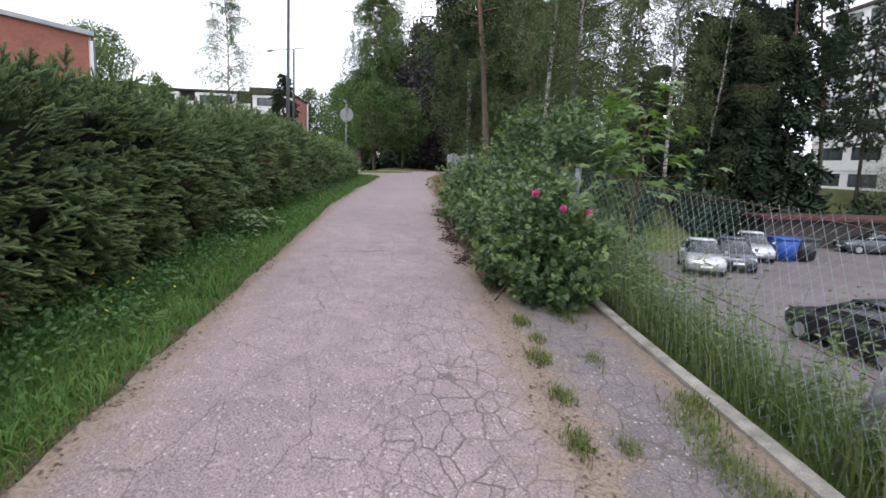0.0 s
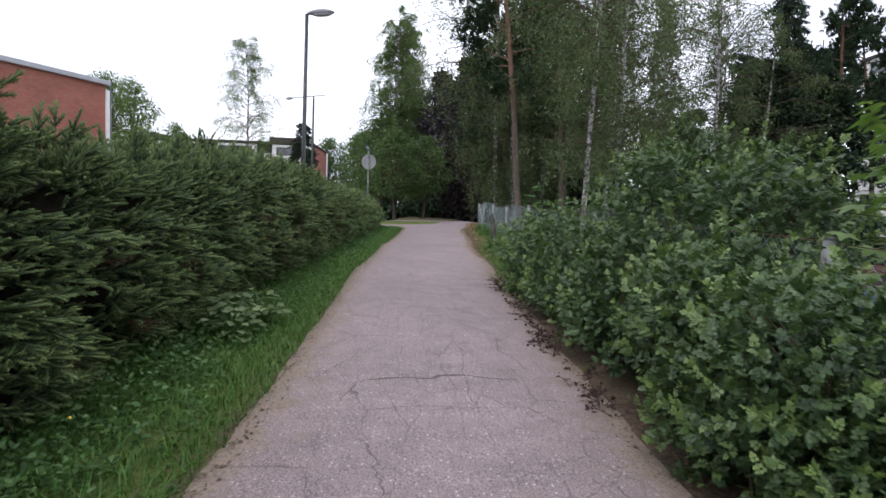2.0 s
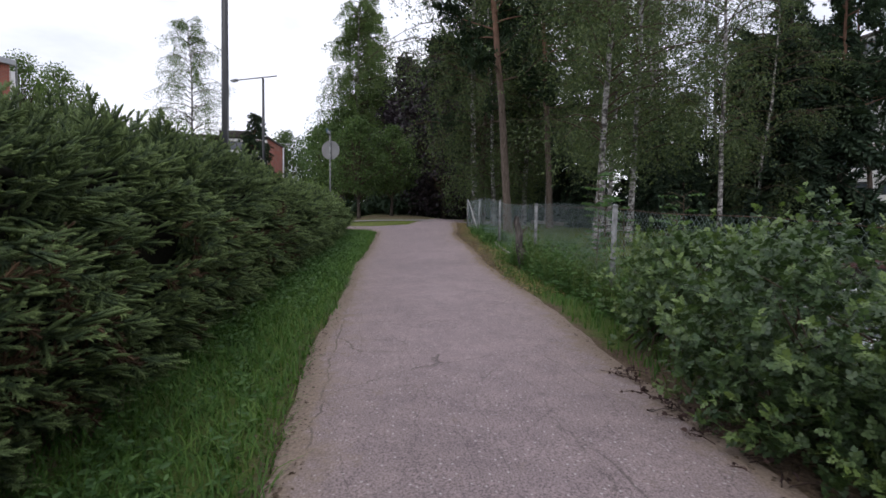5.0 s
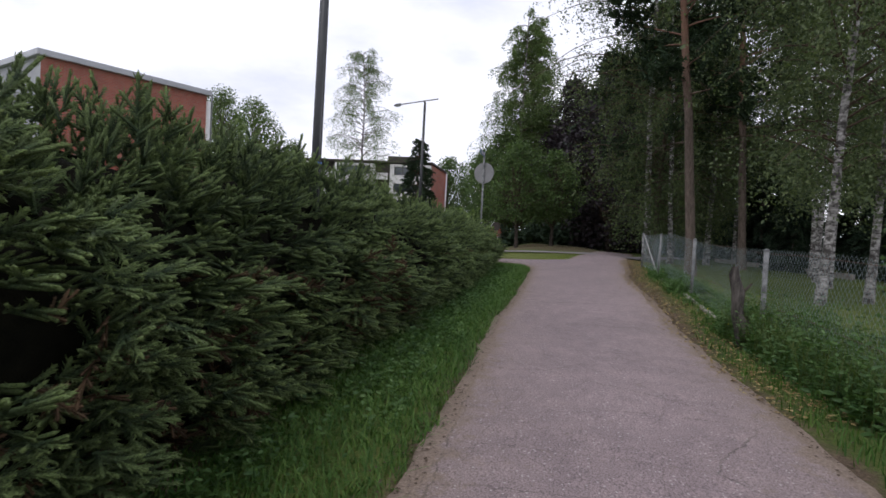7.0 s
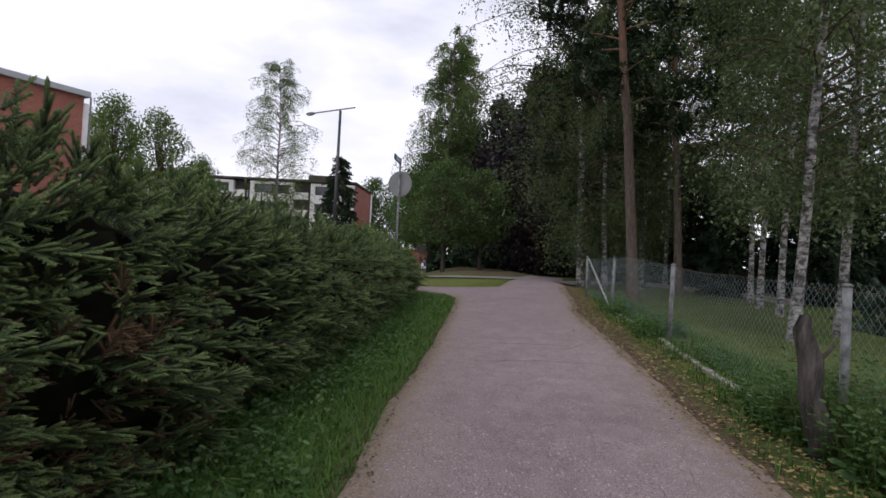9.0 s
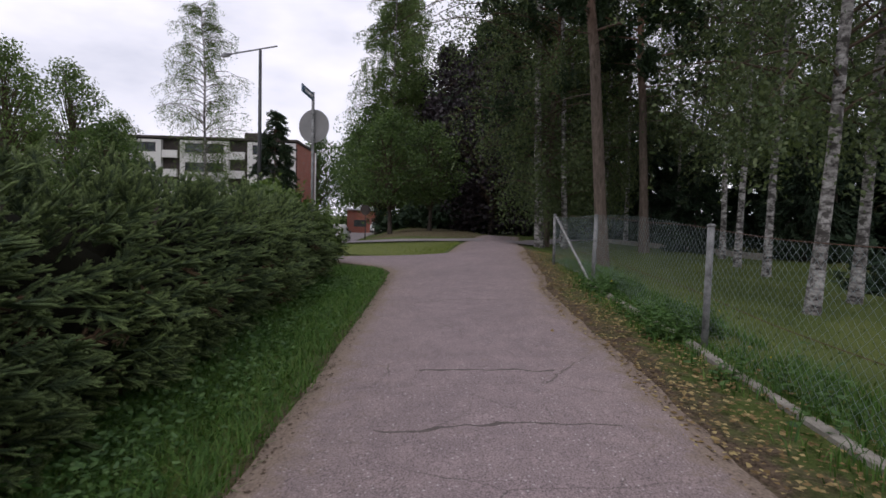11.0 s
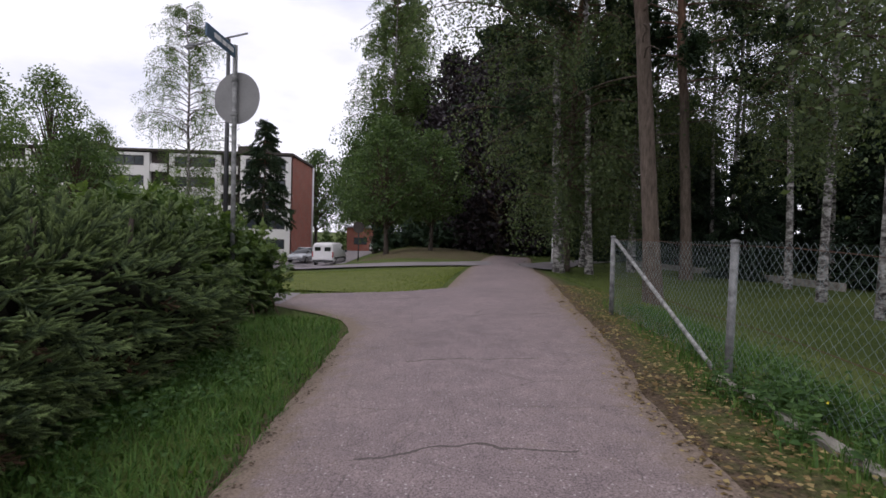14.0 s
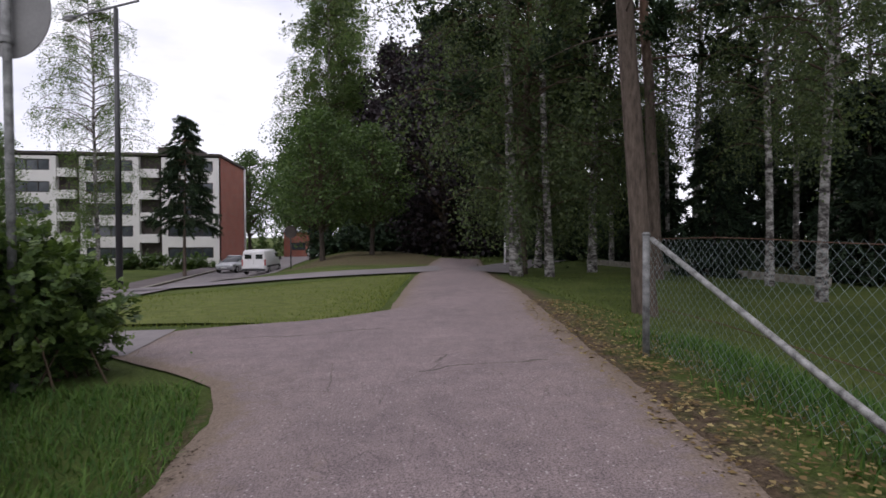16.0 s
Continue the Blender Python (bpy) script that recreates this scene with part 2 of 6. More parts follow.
def brick_material():
    m, nt, b = nodes_of("red_brick", 0.85, 0.2)
    v = nt.nodes.new("ShaderNodeUVMap").outputs[0]
    br = node(nt, "ShaderNodeTexBrick", Scale=1.0, Mortar_Size=0.012, Bias=-0.1, Brick_Width=0.28, Row_Height=0.085)
    br.inputs["Color1"].default_value = (0.30, 0.085, 0.06, 1)
    br.inputs["Color2"].default_value = (0.38, 0.125, 0.085, 1)
    br.inputs["Mortar"].default_value = (0.27, 0.19, 0.16, 1)
    nt.links.new(v, br.inputs["Vector"])
    n = noise_of(nt, v, 0.6, 5)
    col = mix(nt, 0.35, br.outputs["Color"], ramp(nt, n, [(0.3, (0.6, 0.6, 0.6)), (0.7, (1.3, 1.25, 1.2))]), "MULTIPLY")
    nt.links.new(col, b.inputs["Base Color"])
    bump_of(nt, b, br.outputs["Fac"], -0.4, 0.01)
    return m


def glass_material(name, tint, rough=0.06):
    m, nt, b = nodes_of(name, rough, 0.8)
    v = coords(nt)
    nt.links.new(ramp(nt, noise_of(nt, v, 0.7, 2), [(0.4, tint), (0.6, tuple(c * 1.7 for c in tint))]), b.inputs["Base Color"])
    return m


ASPHALT, TURF = asphalt_material(), ground_material()
OLD_STRIP = asphalt_material("grey_old_asphalt", (0.58, 0.63, 0.66))
LOT = plain("pale_lot_asphalt", (0.10, 0.085, 0.086), (0.165, 0.142, 0.142), 0.92, 0.2, scale=0.8)
STREET = plain("street_asphalt", (0.16, 0.145, 0.15), (0.25, 0.225, 0.225), 0.92, 0.2, scale=0.7)
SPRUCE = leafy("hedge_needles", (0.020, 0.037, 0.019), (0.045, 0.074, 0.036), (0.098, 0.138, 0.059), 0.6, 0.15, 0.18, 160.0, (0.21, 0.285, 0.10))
# near-black: the shade deep inside the hedge is put into this colour
HEDGE_CORE = plain("hedge_core_shade", (0.004, 0.005, 0.003), (0.014, 0.013, 0.008), 0.95, 0.05, scale=9, bump=0.8)
BIRCH_LEAF = leafy("birch_leaves", (0.042, 0.066, 0.028), (0.078, 0.109, 0.044), (0.14, 0.175, 0.072))
DARK_NEEDLE = leafy("dark_conifer_needles", (0.014, 0.027, 0.017), (0.030, 0.053, 0.030), (0.060, 0.092, 0.050), 0.65, 0.1, 0.2)
PINE_NEEDLE = leafy("pine_needles", (0.016, 0.032, 0.016), (0.03, 0.055, 0.025), (0.055, 0.085, 0.035), 0.65, 0.12, 0.2)
PURPLE_LEAF = leafy("purple_leaves", (0.011, 0.008, 0.011), (0.019, 0.013, 0.018), (0.036, 0.024, 0.029), 0.5, 0.15)
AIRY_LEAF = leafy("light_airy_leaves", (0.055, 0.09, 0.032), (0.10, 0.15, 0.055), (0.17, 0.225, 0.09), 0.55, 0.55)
GREEN_LEAF = leafy("broad_leaves", (0.034, 0.064, 0.020), (0.068, 0.115, 0.034), (0.12, 0.18, 0.055))
ROSE_LEAF = leafy("rose_leaves", (0.020, 0.044, 0.018), (0.046, 0.086, 0.032), (0.092, 0.142, 0.054), 0.45, 0.25, 0.4, 0.0, (0.19, 0.27, 0.07))
MAPLE_LEAF = leafy("maple_leaves", (0.05, 0.095, 0.024), (0.09, 0.155, 0.038), (0.17, 0.24, 0.06), 0.5, 0.4)
BUSH_LEAF = leafy("broad_bush_leaves", (0.022, 0.048, 0.015), (0.050, 0.092, 0.025), (0.10, 0.155, 0.040), 0.5, 0.3, 0.35, 0.0, (0.17, 0.24, 0.06))
WEED_LEAF = leafy("weed_leaves", (0.03, 0.075, 0.02), (0.06, 0.125, 0.032), (0.105, 0.185, 0.052), 0.55, 0.3)
TUFT = leafy("yellowish_grass_tufts", (0.055, 0.085, 0.02), (0.10, 0.135, 0.032), (0.18, 0.20, 0.065), 0.6, 0.35, 0.25)
MOWN = leafy("mown_grass", (0.095, 0.135, 0.03), (0.155, 0.195, 0.045), (0.23, 0.255, 0.075), 0.6, 0.35, 0.25)
LAWN = plain("mown_lawn_turf", (0.065, 0.085, 0.022), (0.15, 0.165, 0.05), 0.95, 0.1, scale=5, bump=0.6)
BANK_LEAF = leafy("pale_bank_leaves", (0.06, 0.095, 0.035), (0.105, 0.15, 0.06), (0.18, 0.22, 0.10), 0.6, 0.3, 0.25)
BANK_GRASS = leafy("bank_grass_blades", (0.05, 0.085, 0.022), (0.09, 0.13, 0.038), (0.17, 0.19, 0.075), 0.6, 0.35, 0.2)
GRASS = leafy("grass_blades", (0.031, 0.078, 0.016), (0.064, 0.140, 0.027), (0.135, 0.215, 0.048), 0.6, 0.35, 0.25)
DEAD_TWIG = leafy("dead_brown_needles", (0.035, 0.022, 0.012), (0.075, 0.048, 0.026), (0.14, 0.09, 0.05), 0.8, 0.1, 0.2)
WITHERED = leafy("withered_leaves", (0.022, 0.013, 0.012), (0.045, 0.027, 0.024), (0.09, 0.055, 0.045), 0.8, 0.1, 0.2)
LITTER = leafy("fallen_leaves", (0.085, 0.055, 0.022), (0.19, 0.13, 0.055), (0.36, 0.29, 0.13), 0.8, 0.1, 0.2)
BARK_BIRCH = bark_birch()
BARK_PINE = bark_rough("pine_bark", (0.055, 0.043, 0.035), (0.165, 0.13, 0.105), (0.20, 0.118, 0.082), 6.5)
BARK_DARK = bark_rough("dark_bark", (0.035, 0.03, 0.025), (0.11, 0.09, 0.075))
TWIG = plain("brown_twigs", (0.04, 0.03, 0.02), (0.11, 0.08, 0.055), 0.9, 0.15, scale=20)
GALV = plain("galvanised_steel", (0.045, 0.047, 0.045), (0.27, 0.275, 0.27), 0.65, 0.35, 0.25, scale=13)
WIRE = plain("weathered_green_wire", (0.14, 0.19, 0.19), (0.29, 0.345, 0.345), 0.55, 0.4, 0.25, scale=7)
WORN_WHITE = plain("worn_white_steel", (0.05, 0.05, 0.046), (0.46, 0.46, 0.44), 0.6, 0.3, 0.1, scale=16)
RUST = plain("rusty_wire", (0.07, 0.04, 0.028), (0.17, 0.10, 0.07), 0.85, 0.2, 0.3, scale=20)
CONCRETE = plain("weathered_concrete", (0.13, 0.12, 0.10), (0.36, 0.335, 0.29), 0.9, 0.2, scale=7, bump=0.5)
BLACK_POLE = plain("black_painted_pole", (0.014, 0.015, 0.017), (0.035, 0.037, 0.04), 0.45, 0.5, scale=4)
LAMP_GREY = plain("grey_lamp_housing", (0.10, 0.105, 0.11), (0.17, 0.175, 0.18), 0.5, 0.4, 0.2)
LAMP_LENS = plain("dull_lamp_lens", (0.30, 0.31, 0.32), (0.42, 0.43, 0.44), 0.3, 0.5)
BLUE_TAPE = plain("blue_tape", (0.03, 0.10, 0.30), (0.06, 0.18, 0.42), 0.5, 0.4)
SIGN_BACK = plain("grey_sign_back", (0.17, 0.17, 0.168), (0.23, 0.23, 0.225), 0.6, 0.3, 0.2, scale=3)
PLATE_BLUE = plain("faded_blue_plate", (0.05, 0.10, 0.16), (0.10, 0.16, 0.22), 0.5, 0.4)
WHITE_PAINT = plain("white_paint", (0.66, 0.66, 0.65), (0.80, 0.80, 0.79), 0.6, 0.3, scale=2)
PLASTER = plain("white_facade_plaster", (0.60, 0.59, 0.57), (0.74, 0.73, 0.71), 0.85, 0.2, scale=0.5)
FASCIA = plain("grey_metal_fascia", (0.36, 0.37, 0.39), (0.48, 0.49, 0.51), 0.5, 0.4, 0.3, scale=1)
GREY_PANEL = plain("grey_panel", (0.28, 0.29, 0.30), (0.38, 0.39, 0.40), 0.7, 0.3, scale=1)
DARK_FRAME = plain("dark_window_frame", (0.03, 0.028, 0.026), (0.07, 0.062, 0.056), 0.6, 0.3, scale=2)
RECESS = plain("brown_recess_boards", (0.035, 0.03, 0.028), (0.08, 0.068, 0.06), 0.8, 0.2, scale=2)
BRICK = brick_material()
PANE = glass_material("window_glass", (0.035, 0.042, 0.05))
CAR_GLASS = glass_material("car_glass", (0.012, 0.014, 0.016), 0.04)
TYRE = plain("tyre_rubber", (0.012, 0.012, 0.012), (0.03, 0.03, 0.03), 0.85, 0.2)
RIM = plain("wheel_rim", (0.32, 0.33, 0.34), (0.5, 0.5, 0.51), 0.35, 0.5, 0.8)
CAR_SILVER = plain("silver_car_paint", (0.42, 0.43, 0.44), (0.52, 0.53, 0.54), 0.25, 0.5, 0.5, scale=1, bump=0.0)
CAR_WHITE = plain("white_car_paint", (0.68, 0.68, 0.68), (0.76, 0.76, 0.76), 0.3, 0.5, scale=1, bump=0.0)
CAR_BLACK = plain("black_car_paint", (0.006, 0.007, 0.008), (0.012, 0.013, 0.014), 0.3, 0.4, scale=1, bump=0.0)
CAR_GREY = plain("grey_car_paint", (0.07, 0.075, 0.085), (0.11, 0.115, 0.125), 0.25, 0.5, 0.4, scale=1, bump=0.0)
HEADLAMP = plain("clear_lamp_glass", (0.55, 0.56, 0.57), (0.7, 0.7, 0.7), 0.1, 0.7)
TAILLAMP = plain("red_lamp_glass", (0.28, 0.015, 0.012), (0.4, 0.03, 0.025), 0.2, 0.6)
BLUE_BIN = plain("blue_plastic", (0.012, 0.05, 0.26), (0.03, 0.09, 0.36), 0.5, 0.4)
PINK = leafy("pink_petals", (0.48, 0.03, 0.22), (0.62, 0.05, 0.30), (0.72, 0.12, 0.42), 0.6, 0.3)
YELLOW = leafy("yellow_petals", (0.55, 0.42, 0.02), (0.65, 0.52, 0.03), (0.75, 0.62, 0.06), 0.6, 0.2)


# ---- building helpers ----
RNG = np.random.default_rng(7)


def fast_mesh(name, V, *face_sets):
    """A mesh from arrays of corners and of faces (each set n x 3 or n x 4)."""
    me = bpy.data.meshes.new(name)
    V = np.asarray(V, dtype=np.float32)
    me.vertices.add(len(V))
    me.vertices.foreach_set("co", V.ravel())
    loops = np.concatenate([np.asarray(f).ravel() for f in face_sets]).astype(np.int32)
    sizes = np.concatenate([np.full(len(f), np.asarray(f).shape[1]) for f in face_sets])
    starts = np.concatenate([[0], np.cumsum(sizes)[:-1]]).astype(np.int32)
    me.loops.add(len(loops))
    me.loops.foreach_set("vertex_index", loops)
    me.polygons.add(len(starts))
    me.polygons.foreach_set("loop_start", starts)
    me.update(calc_edges=True)
    return me


def smooth(me):
    me.polygons.foreach_set("use_smooth", np.ones(len(me.polygons), dtype=bool))
    return me


def thing(name, at, label, category, group="", kind="", turn=0.0):
    ob = new(name)
    ob.matrix_basis = pose(*at, 0, 0, turn)
    ob.empty_display_size = 0.2
    return tagged(ob, label, category, group, kind)


def part(name, data, material, parent, label="", m=None):
    """Links a mesh or a bmesh as one mesh object under a thing or a part."""
    if isinstance(data, bmesh.types.BMesh):
        me = bpy.data.meshes.new(name)
        data.to_mesh(me)
        data.free()
        data = me
    if material and not data.materials:
        data.materials.append(material)
    ob = new(name, data)
    ob.parent = parent
    if m is not None:
        ob.matrix_basis = m
    return tagged(ob, label)


def setting(name, data, material, label, category):
    data.materials.append(material)
    return tagged(new(name, data), label, category, "", "structure")


def stuff(name, data, material, label, category):
    data.materials.append(material)
    return tagged(new(name, data), label, category, "", "stuff")


def add_box(bm, lo, hi, bevel=0.0):
    c = [(a + b) / 2 for a, b in zip(lo, hi)]
    s = [b - a for a, b in zip(lo, hi)]
    r = bmesh.ops.create_cube(bm, size=1.0, matrix=Matrix.LocRotScale(c, None, s))
    if bevel:
        edges = list({e for v in r["verts"] for e in v.link_edges})
        bmesh.ops.bevel(bm, geom=edges, offset=bevel, segments=2, affect="EDGES", profile=0.6)
    return bm


def box(lo, hi, bevel=0.0):
    return add_box(bmesh.new(), lo, hi, bevel)


def rod(a, b, r, sides=12, r2=None, caps=True):
    bm = bmesh.new()
    a, b = Vector(a), Vector(b)
    m = Matrix.Translation((a + b) / 2) @ (b - a).to_track_quat("Z", "Y").to_matrix().to_4x4()
    bmesh.ops.create_cone(bm, cap_ends=caps, segments=sides, radius1=r, radius2=r if r2 is None else r2, depth=(b - a).length, matrix=m)
    for f in bm.faces:
        f.smooth = len(f.verts) == 4
    return bm


def tubes(lines, sides=6):
    """Tapered tubes round many lines, each (points n x 3, radii n). Gives corners and faces."""
    Vs, Fs, n0 = [], [], 0
    ang = np.arange(sides) * 2 * np.pi / sides
    for P, R in lines:
        P, R = np.asarray(P, float), np.asarray(R, float)
        T = np.gradient(P, axis=0)
        T /= np.linalg.norm(T, axis=1, keepdims=True) + 1e-9
        ref = np.where(np.abs(T[:, 2:3]) > 0.9, [[1.0, 0, 0]], [[0, 0, 1.0]])
        A = np.cross(T, ref)
        A /= np.linalg.norm(A, axis=1, keepdims=True) + 1e-9
        B = np.cross(T, A)
        ring = P[:, None] + R[:, None, None] * (A[:, None] * np.cos(ang)[None, :, None] + B[:, None] * np.sin(ang)[None, :, None])
        Vs.append(ring.reshape(-1, 3))
        k = len(P)
        i = np.arange(k - 1)[:, None] * sides + np.arange(sides)[None]
        j = np.arange(k - 1)[:, None] * sides + (np.arange(sides)[None] + 1) % sides
        Fs.append(np.stack([i, j, j + sides, i + sides], -1).reshape(-1, 4) + n0)
        n0 += k * sides
    return np.concatenate(Vs), np.concatenate(Fs)


def frames_from(d, rng):
    """Turns whose first axis is d, with a chance roll."""
    d = d / (np.linalg.norm(d, axis=1, keepdims=True) + 1e-9)
    r = rng.normal(size=d.shape)
    b = np.cross(d, r)
    b /= np.linalg.norm(b, axis=1, keepdims=True) + 1e-9
    return np.stack([d, b, np.cross(d, b)], -1)


def strew(TV, TF, M, C, S):
    """Copies of a small shape (TV, TF), turned by M, scaled by S, at C."""
    n, k = len(C), len(TV)
    V = np.einsum("nij,kj->nki", M, TV) * np.asarray(S)[:, None, None] + C[:, None]
    F = TF[None] + (np.arange(n) * k)[:, None, None]
    return V.reshape(-1, 3), F.reshape(-1, TF.shape[1])


# a pointed leaf, folded along its rib
LEAF_V = np.array([[0, 0, 0], [0.45, 0.32, 0.08], [1, 0, -0.05], [0.45, -0.32, 0.08]])
LEAF_F = np.array([[0, 1, 2], [0, 2, 3]])
# an oval leaf
OVAL_V = np.array([[0, 0, 0], [0.3, 0.3, 0.07], [0.72, 0.27, 0.06], [1, 0, -0.08], [0.72, -0.27, 0.06], [0.3, -0.3, 0.07]])
OVAL_F = np.array([[0, 1, 2], [0, 2, 3], [0, 3, 4], [0, 4, 5]])


def shoot_shape(teeth=6, width=0.16):
    """A needle-clad twig tip, 1 long: two crossed combs of slanting needles on one stem."""
    V = [np.array([0.92 * i / teeth, 0, 0]) for i in range(teeth + 1)]
    F = []
    for turn in (0.3, 0.3 + np.pi / 2):
        u = np.array([0, np.cos(turn), np.sin(turn)])
        for side_w in (1, -1):
            for i in range(teeth):
                w = width * (1.0 - 0.5 * abs(i / teeth - 0.35))
                V.append(np.array([0.92 * (i + 1) / teeth + 0.08, 0, 0]) + u * side_w * w)
                F.append([i, i + 1, len(V) - 1])
    return np.array(V), np.array(F)


def brush_shape(width=0.05, teeth=5):
    """A spruce shoot, 1 long: a blunt four-sided brush with a fringe of needles on both sides."""
    V = [np.array([0.0, np.cos(q) * width * 0.7, np.sin(q) * width * 0.7]) for q in np.arange(4) * np.pi / 2]
    V += [np.array([0.88, np.cos(q) * width * 0.85, np.sin(q) * width * 0.85]) for q in np.arange(4) * np.pi / 2 + 0.3]
    V.append(np.array([1.0, 0, 0]))
    F = []
    for k in range(4):
        q = (k + 1) % 4
        F += [[k, q, q + 4], [k, q + 4, k + 4], [k + 4, q + 4, 8]]
    for side_w in (1, -1):
        for i in range(teeth):
            n, x = len(V), 0.9 * i / teeth
            V += [np.array([x, side_w * width * 0.6, 0]), np.array([x + 0.11, side_w * width * 0.6, 0]), np.array([x + 0.24, side_w * width * 2.5, 0.3 * width * (-1) ** i])]
            F.append([n, n + 1, n + 2])
    return np.array(V), np.array(F)


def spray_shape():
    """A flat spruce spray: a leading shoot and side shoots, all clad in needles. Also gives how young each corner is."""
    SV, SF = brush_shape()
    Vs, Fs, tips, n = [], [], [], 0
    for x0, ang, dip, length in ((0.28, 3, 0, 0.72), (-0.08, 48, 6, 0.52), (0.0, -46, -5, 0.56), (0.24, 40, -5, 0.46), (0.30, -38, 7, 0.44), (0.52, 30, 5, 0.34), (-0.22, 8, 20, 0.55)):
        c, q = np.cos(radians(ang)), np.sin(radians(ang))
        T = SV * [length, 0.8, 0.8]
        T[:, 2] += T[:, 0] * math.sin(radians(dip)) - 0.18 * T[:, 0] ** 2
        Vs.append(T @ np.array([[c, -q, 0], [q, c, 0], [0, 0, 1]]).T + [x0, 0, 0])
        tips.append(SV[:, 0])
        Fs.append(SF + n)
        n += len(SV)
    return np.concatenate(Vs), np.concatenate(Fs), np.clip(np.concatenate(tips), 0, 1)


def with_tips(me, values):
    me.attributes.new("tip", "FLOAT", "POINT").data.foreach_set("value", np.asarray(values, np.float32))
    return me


def step01(t):
    t = np.clip(t, 0, 1)
    return t * t * (3 - 2 * t)


def wavy(x, y, k=1.0):
    return np.sin(x * 1.7 * k + 1.3) * np.cos(y * 1.3 * k + 0.4) * 0.5 + np.sin(x * 3.9 * k + y * 2.7 * k) * 0.3 + np.sin(y * 6.1 * k - x * 5.3 * k) * 0.2


# ---- lie of the land ----
def path_z(y):
    return np.interp(y, [-8, 0, 8.5, 15, 21, 26.5, 32, 60], [-0.28, 0.0, 0.33, 0.45, 0.53, 0.64, 0.70, 0.72])


def left_edge(y):
    return np.interp(y, [-8, 3, 7.4, 9.5, 11, 12.5, 14, 16, 18.3, 20, 24, 27, 28.3], [-1.46, -1.45, -1.40, -1.42, -1.48, -1.52, -1.45, -1.41, -1.41, -1.29, -1.14, -1.07, -1.06])


def right_edge(y):
    return np.interp(y, [-8, 3.9, 5.0, 7, 12, 14, 17, 19, 21, 24, 25.5, 27, 30, 34, 43.5, 60], [0.86, 0.86, 0.86, 0.84, 0.91, 1.04, 1.07, 1.14, 1.29, 1.34, 1.45, 1.75, 2.1, 2.65, 4.1, 7.0])


def land(x, y):
    x, y = np.asarray(x, float), np.asarray(y, float)
    z = path_z(y)
    z = z + 0.055 * (np.clip(x, -1.0, 2.6) + 1.0) * step01((y - 17) / 8) * (1 - step01((y - 34) / 10))
    z = z - 0.6 * step01((x - 2.5) / 3.5) * step01((y - 14) / 6) * (1 - 0.5 * step01((y - 34) / 10))
    brow = 10.0 + 8.0 * step01((x - 3.2) / 3.0) + 12.0 * step01((x - 9.0) / 5.0) + 14.0 * step01((x - 17.0) / 6.0)
    low = step01((x - 1.95) / 2.7) * (1 - step01((y - brow) / 9.0))
    z = z + (-3.45 - z) * low
    z = z - 2.1 * step01((-0.5 - x) / 10.0) * step01((y - 32.0) / 30.0)
    return z


def sheet(xs, ys, dz=0.0, attr=None, fn=None):
    X, Y = np.meshgrid(xs, ys)
    Z = land(X, Y) + dz
    V = np.stack([X, Y, Z], -1).reshape(-1, 3)
    w = len(xs)
    i = (np.arange(len(ys) - 1)[:, None] * w + np.arange(w - 1)[None]).ravel()
    me = smooth(fast_mesh("sheet", V, np.stack([i, i + 1, i + 1 + w, i + w], -1)))
    if attr:
        a = me.attributes.new(attr, "FLOAT", "POINT")
        a.data.foreach_set("value", fn(V[:, 0], V[:, 1]).astype(np.float32))
    return me


def spread(stops):
    return np.unique(np.concatenate([np.arange(a, b, d) for a, b, d in stops] + [[stops[-1][1]]]).round(4))


def bareness(x, y):
    """Bare soil at the path's margins, under the hedge and under the roses."""
    lo, hi = left_edge(y), right_edge(y)
    near_l = np.exp(-np.clip(lo - x, 0, 9) / 0.14) * 0.6 * (x <= lo + 0.1) * (y < 30)
    hedge = step01((-2.3 - x) / 0.3) * step01((x + 4.6) / 0.4) * (y < 28) * 0.8
    near_r = np.exp(-np.clip(x - hi, 0, 9) / 0.2) * 0.62 * (x >= hi - 0.1)
    rose = (x > 0.7) * (x < 2.0) * step01((12.8 - y) / 0.8) * step01((y - 4.2) / 0.7) * 0.85
    leafy_side = np.exp(-np.clip(x - hi, 0, 9) / 0.6) * 0.66 * step01((y - 15) / 4) * (x >= hi - 0.1) * (y < 46)
    wood = step01((x - 12) / 5) * step01((y - 26) / 6) * 0.35
    bank_soil = step01((x - 2.2) / 0.5) * step01((15 - y) / 3) * (x < 7) * 0.5
    mound = step01((x + 6) / 3) * step01((6 - x) / 3) * step01((y - 46) / 3) * 0.5
    return np.clip(np.maximum.reduce([near_l, hedge, near_r, rose, leafy_side, wood, bank_soil, mound]), 0, 1) * (y < 70)


ground = setting("ground", sheet(spread([(-900, -60, 60), (-60, -8, 2.5), (-8, 8, 0.16), (8, 62, 2.0), (62, 900, 60)]),
                                 spread([(-60, -4, 6), (-4, 34, 0.2), (34, 70, 1.2), (70, 130, 6), (130, 1500, 90)]), 0.0, "bare", bareness),
                 TURF, "grassy ground with bare soil margins", "ground")


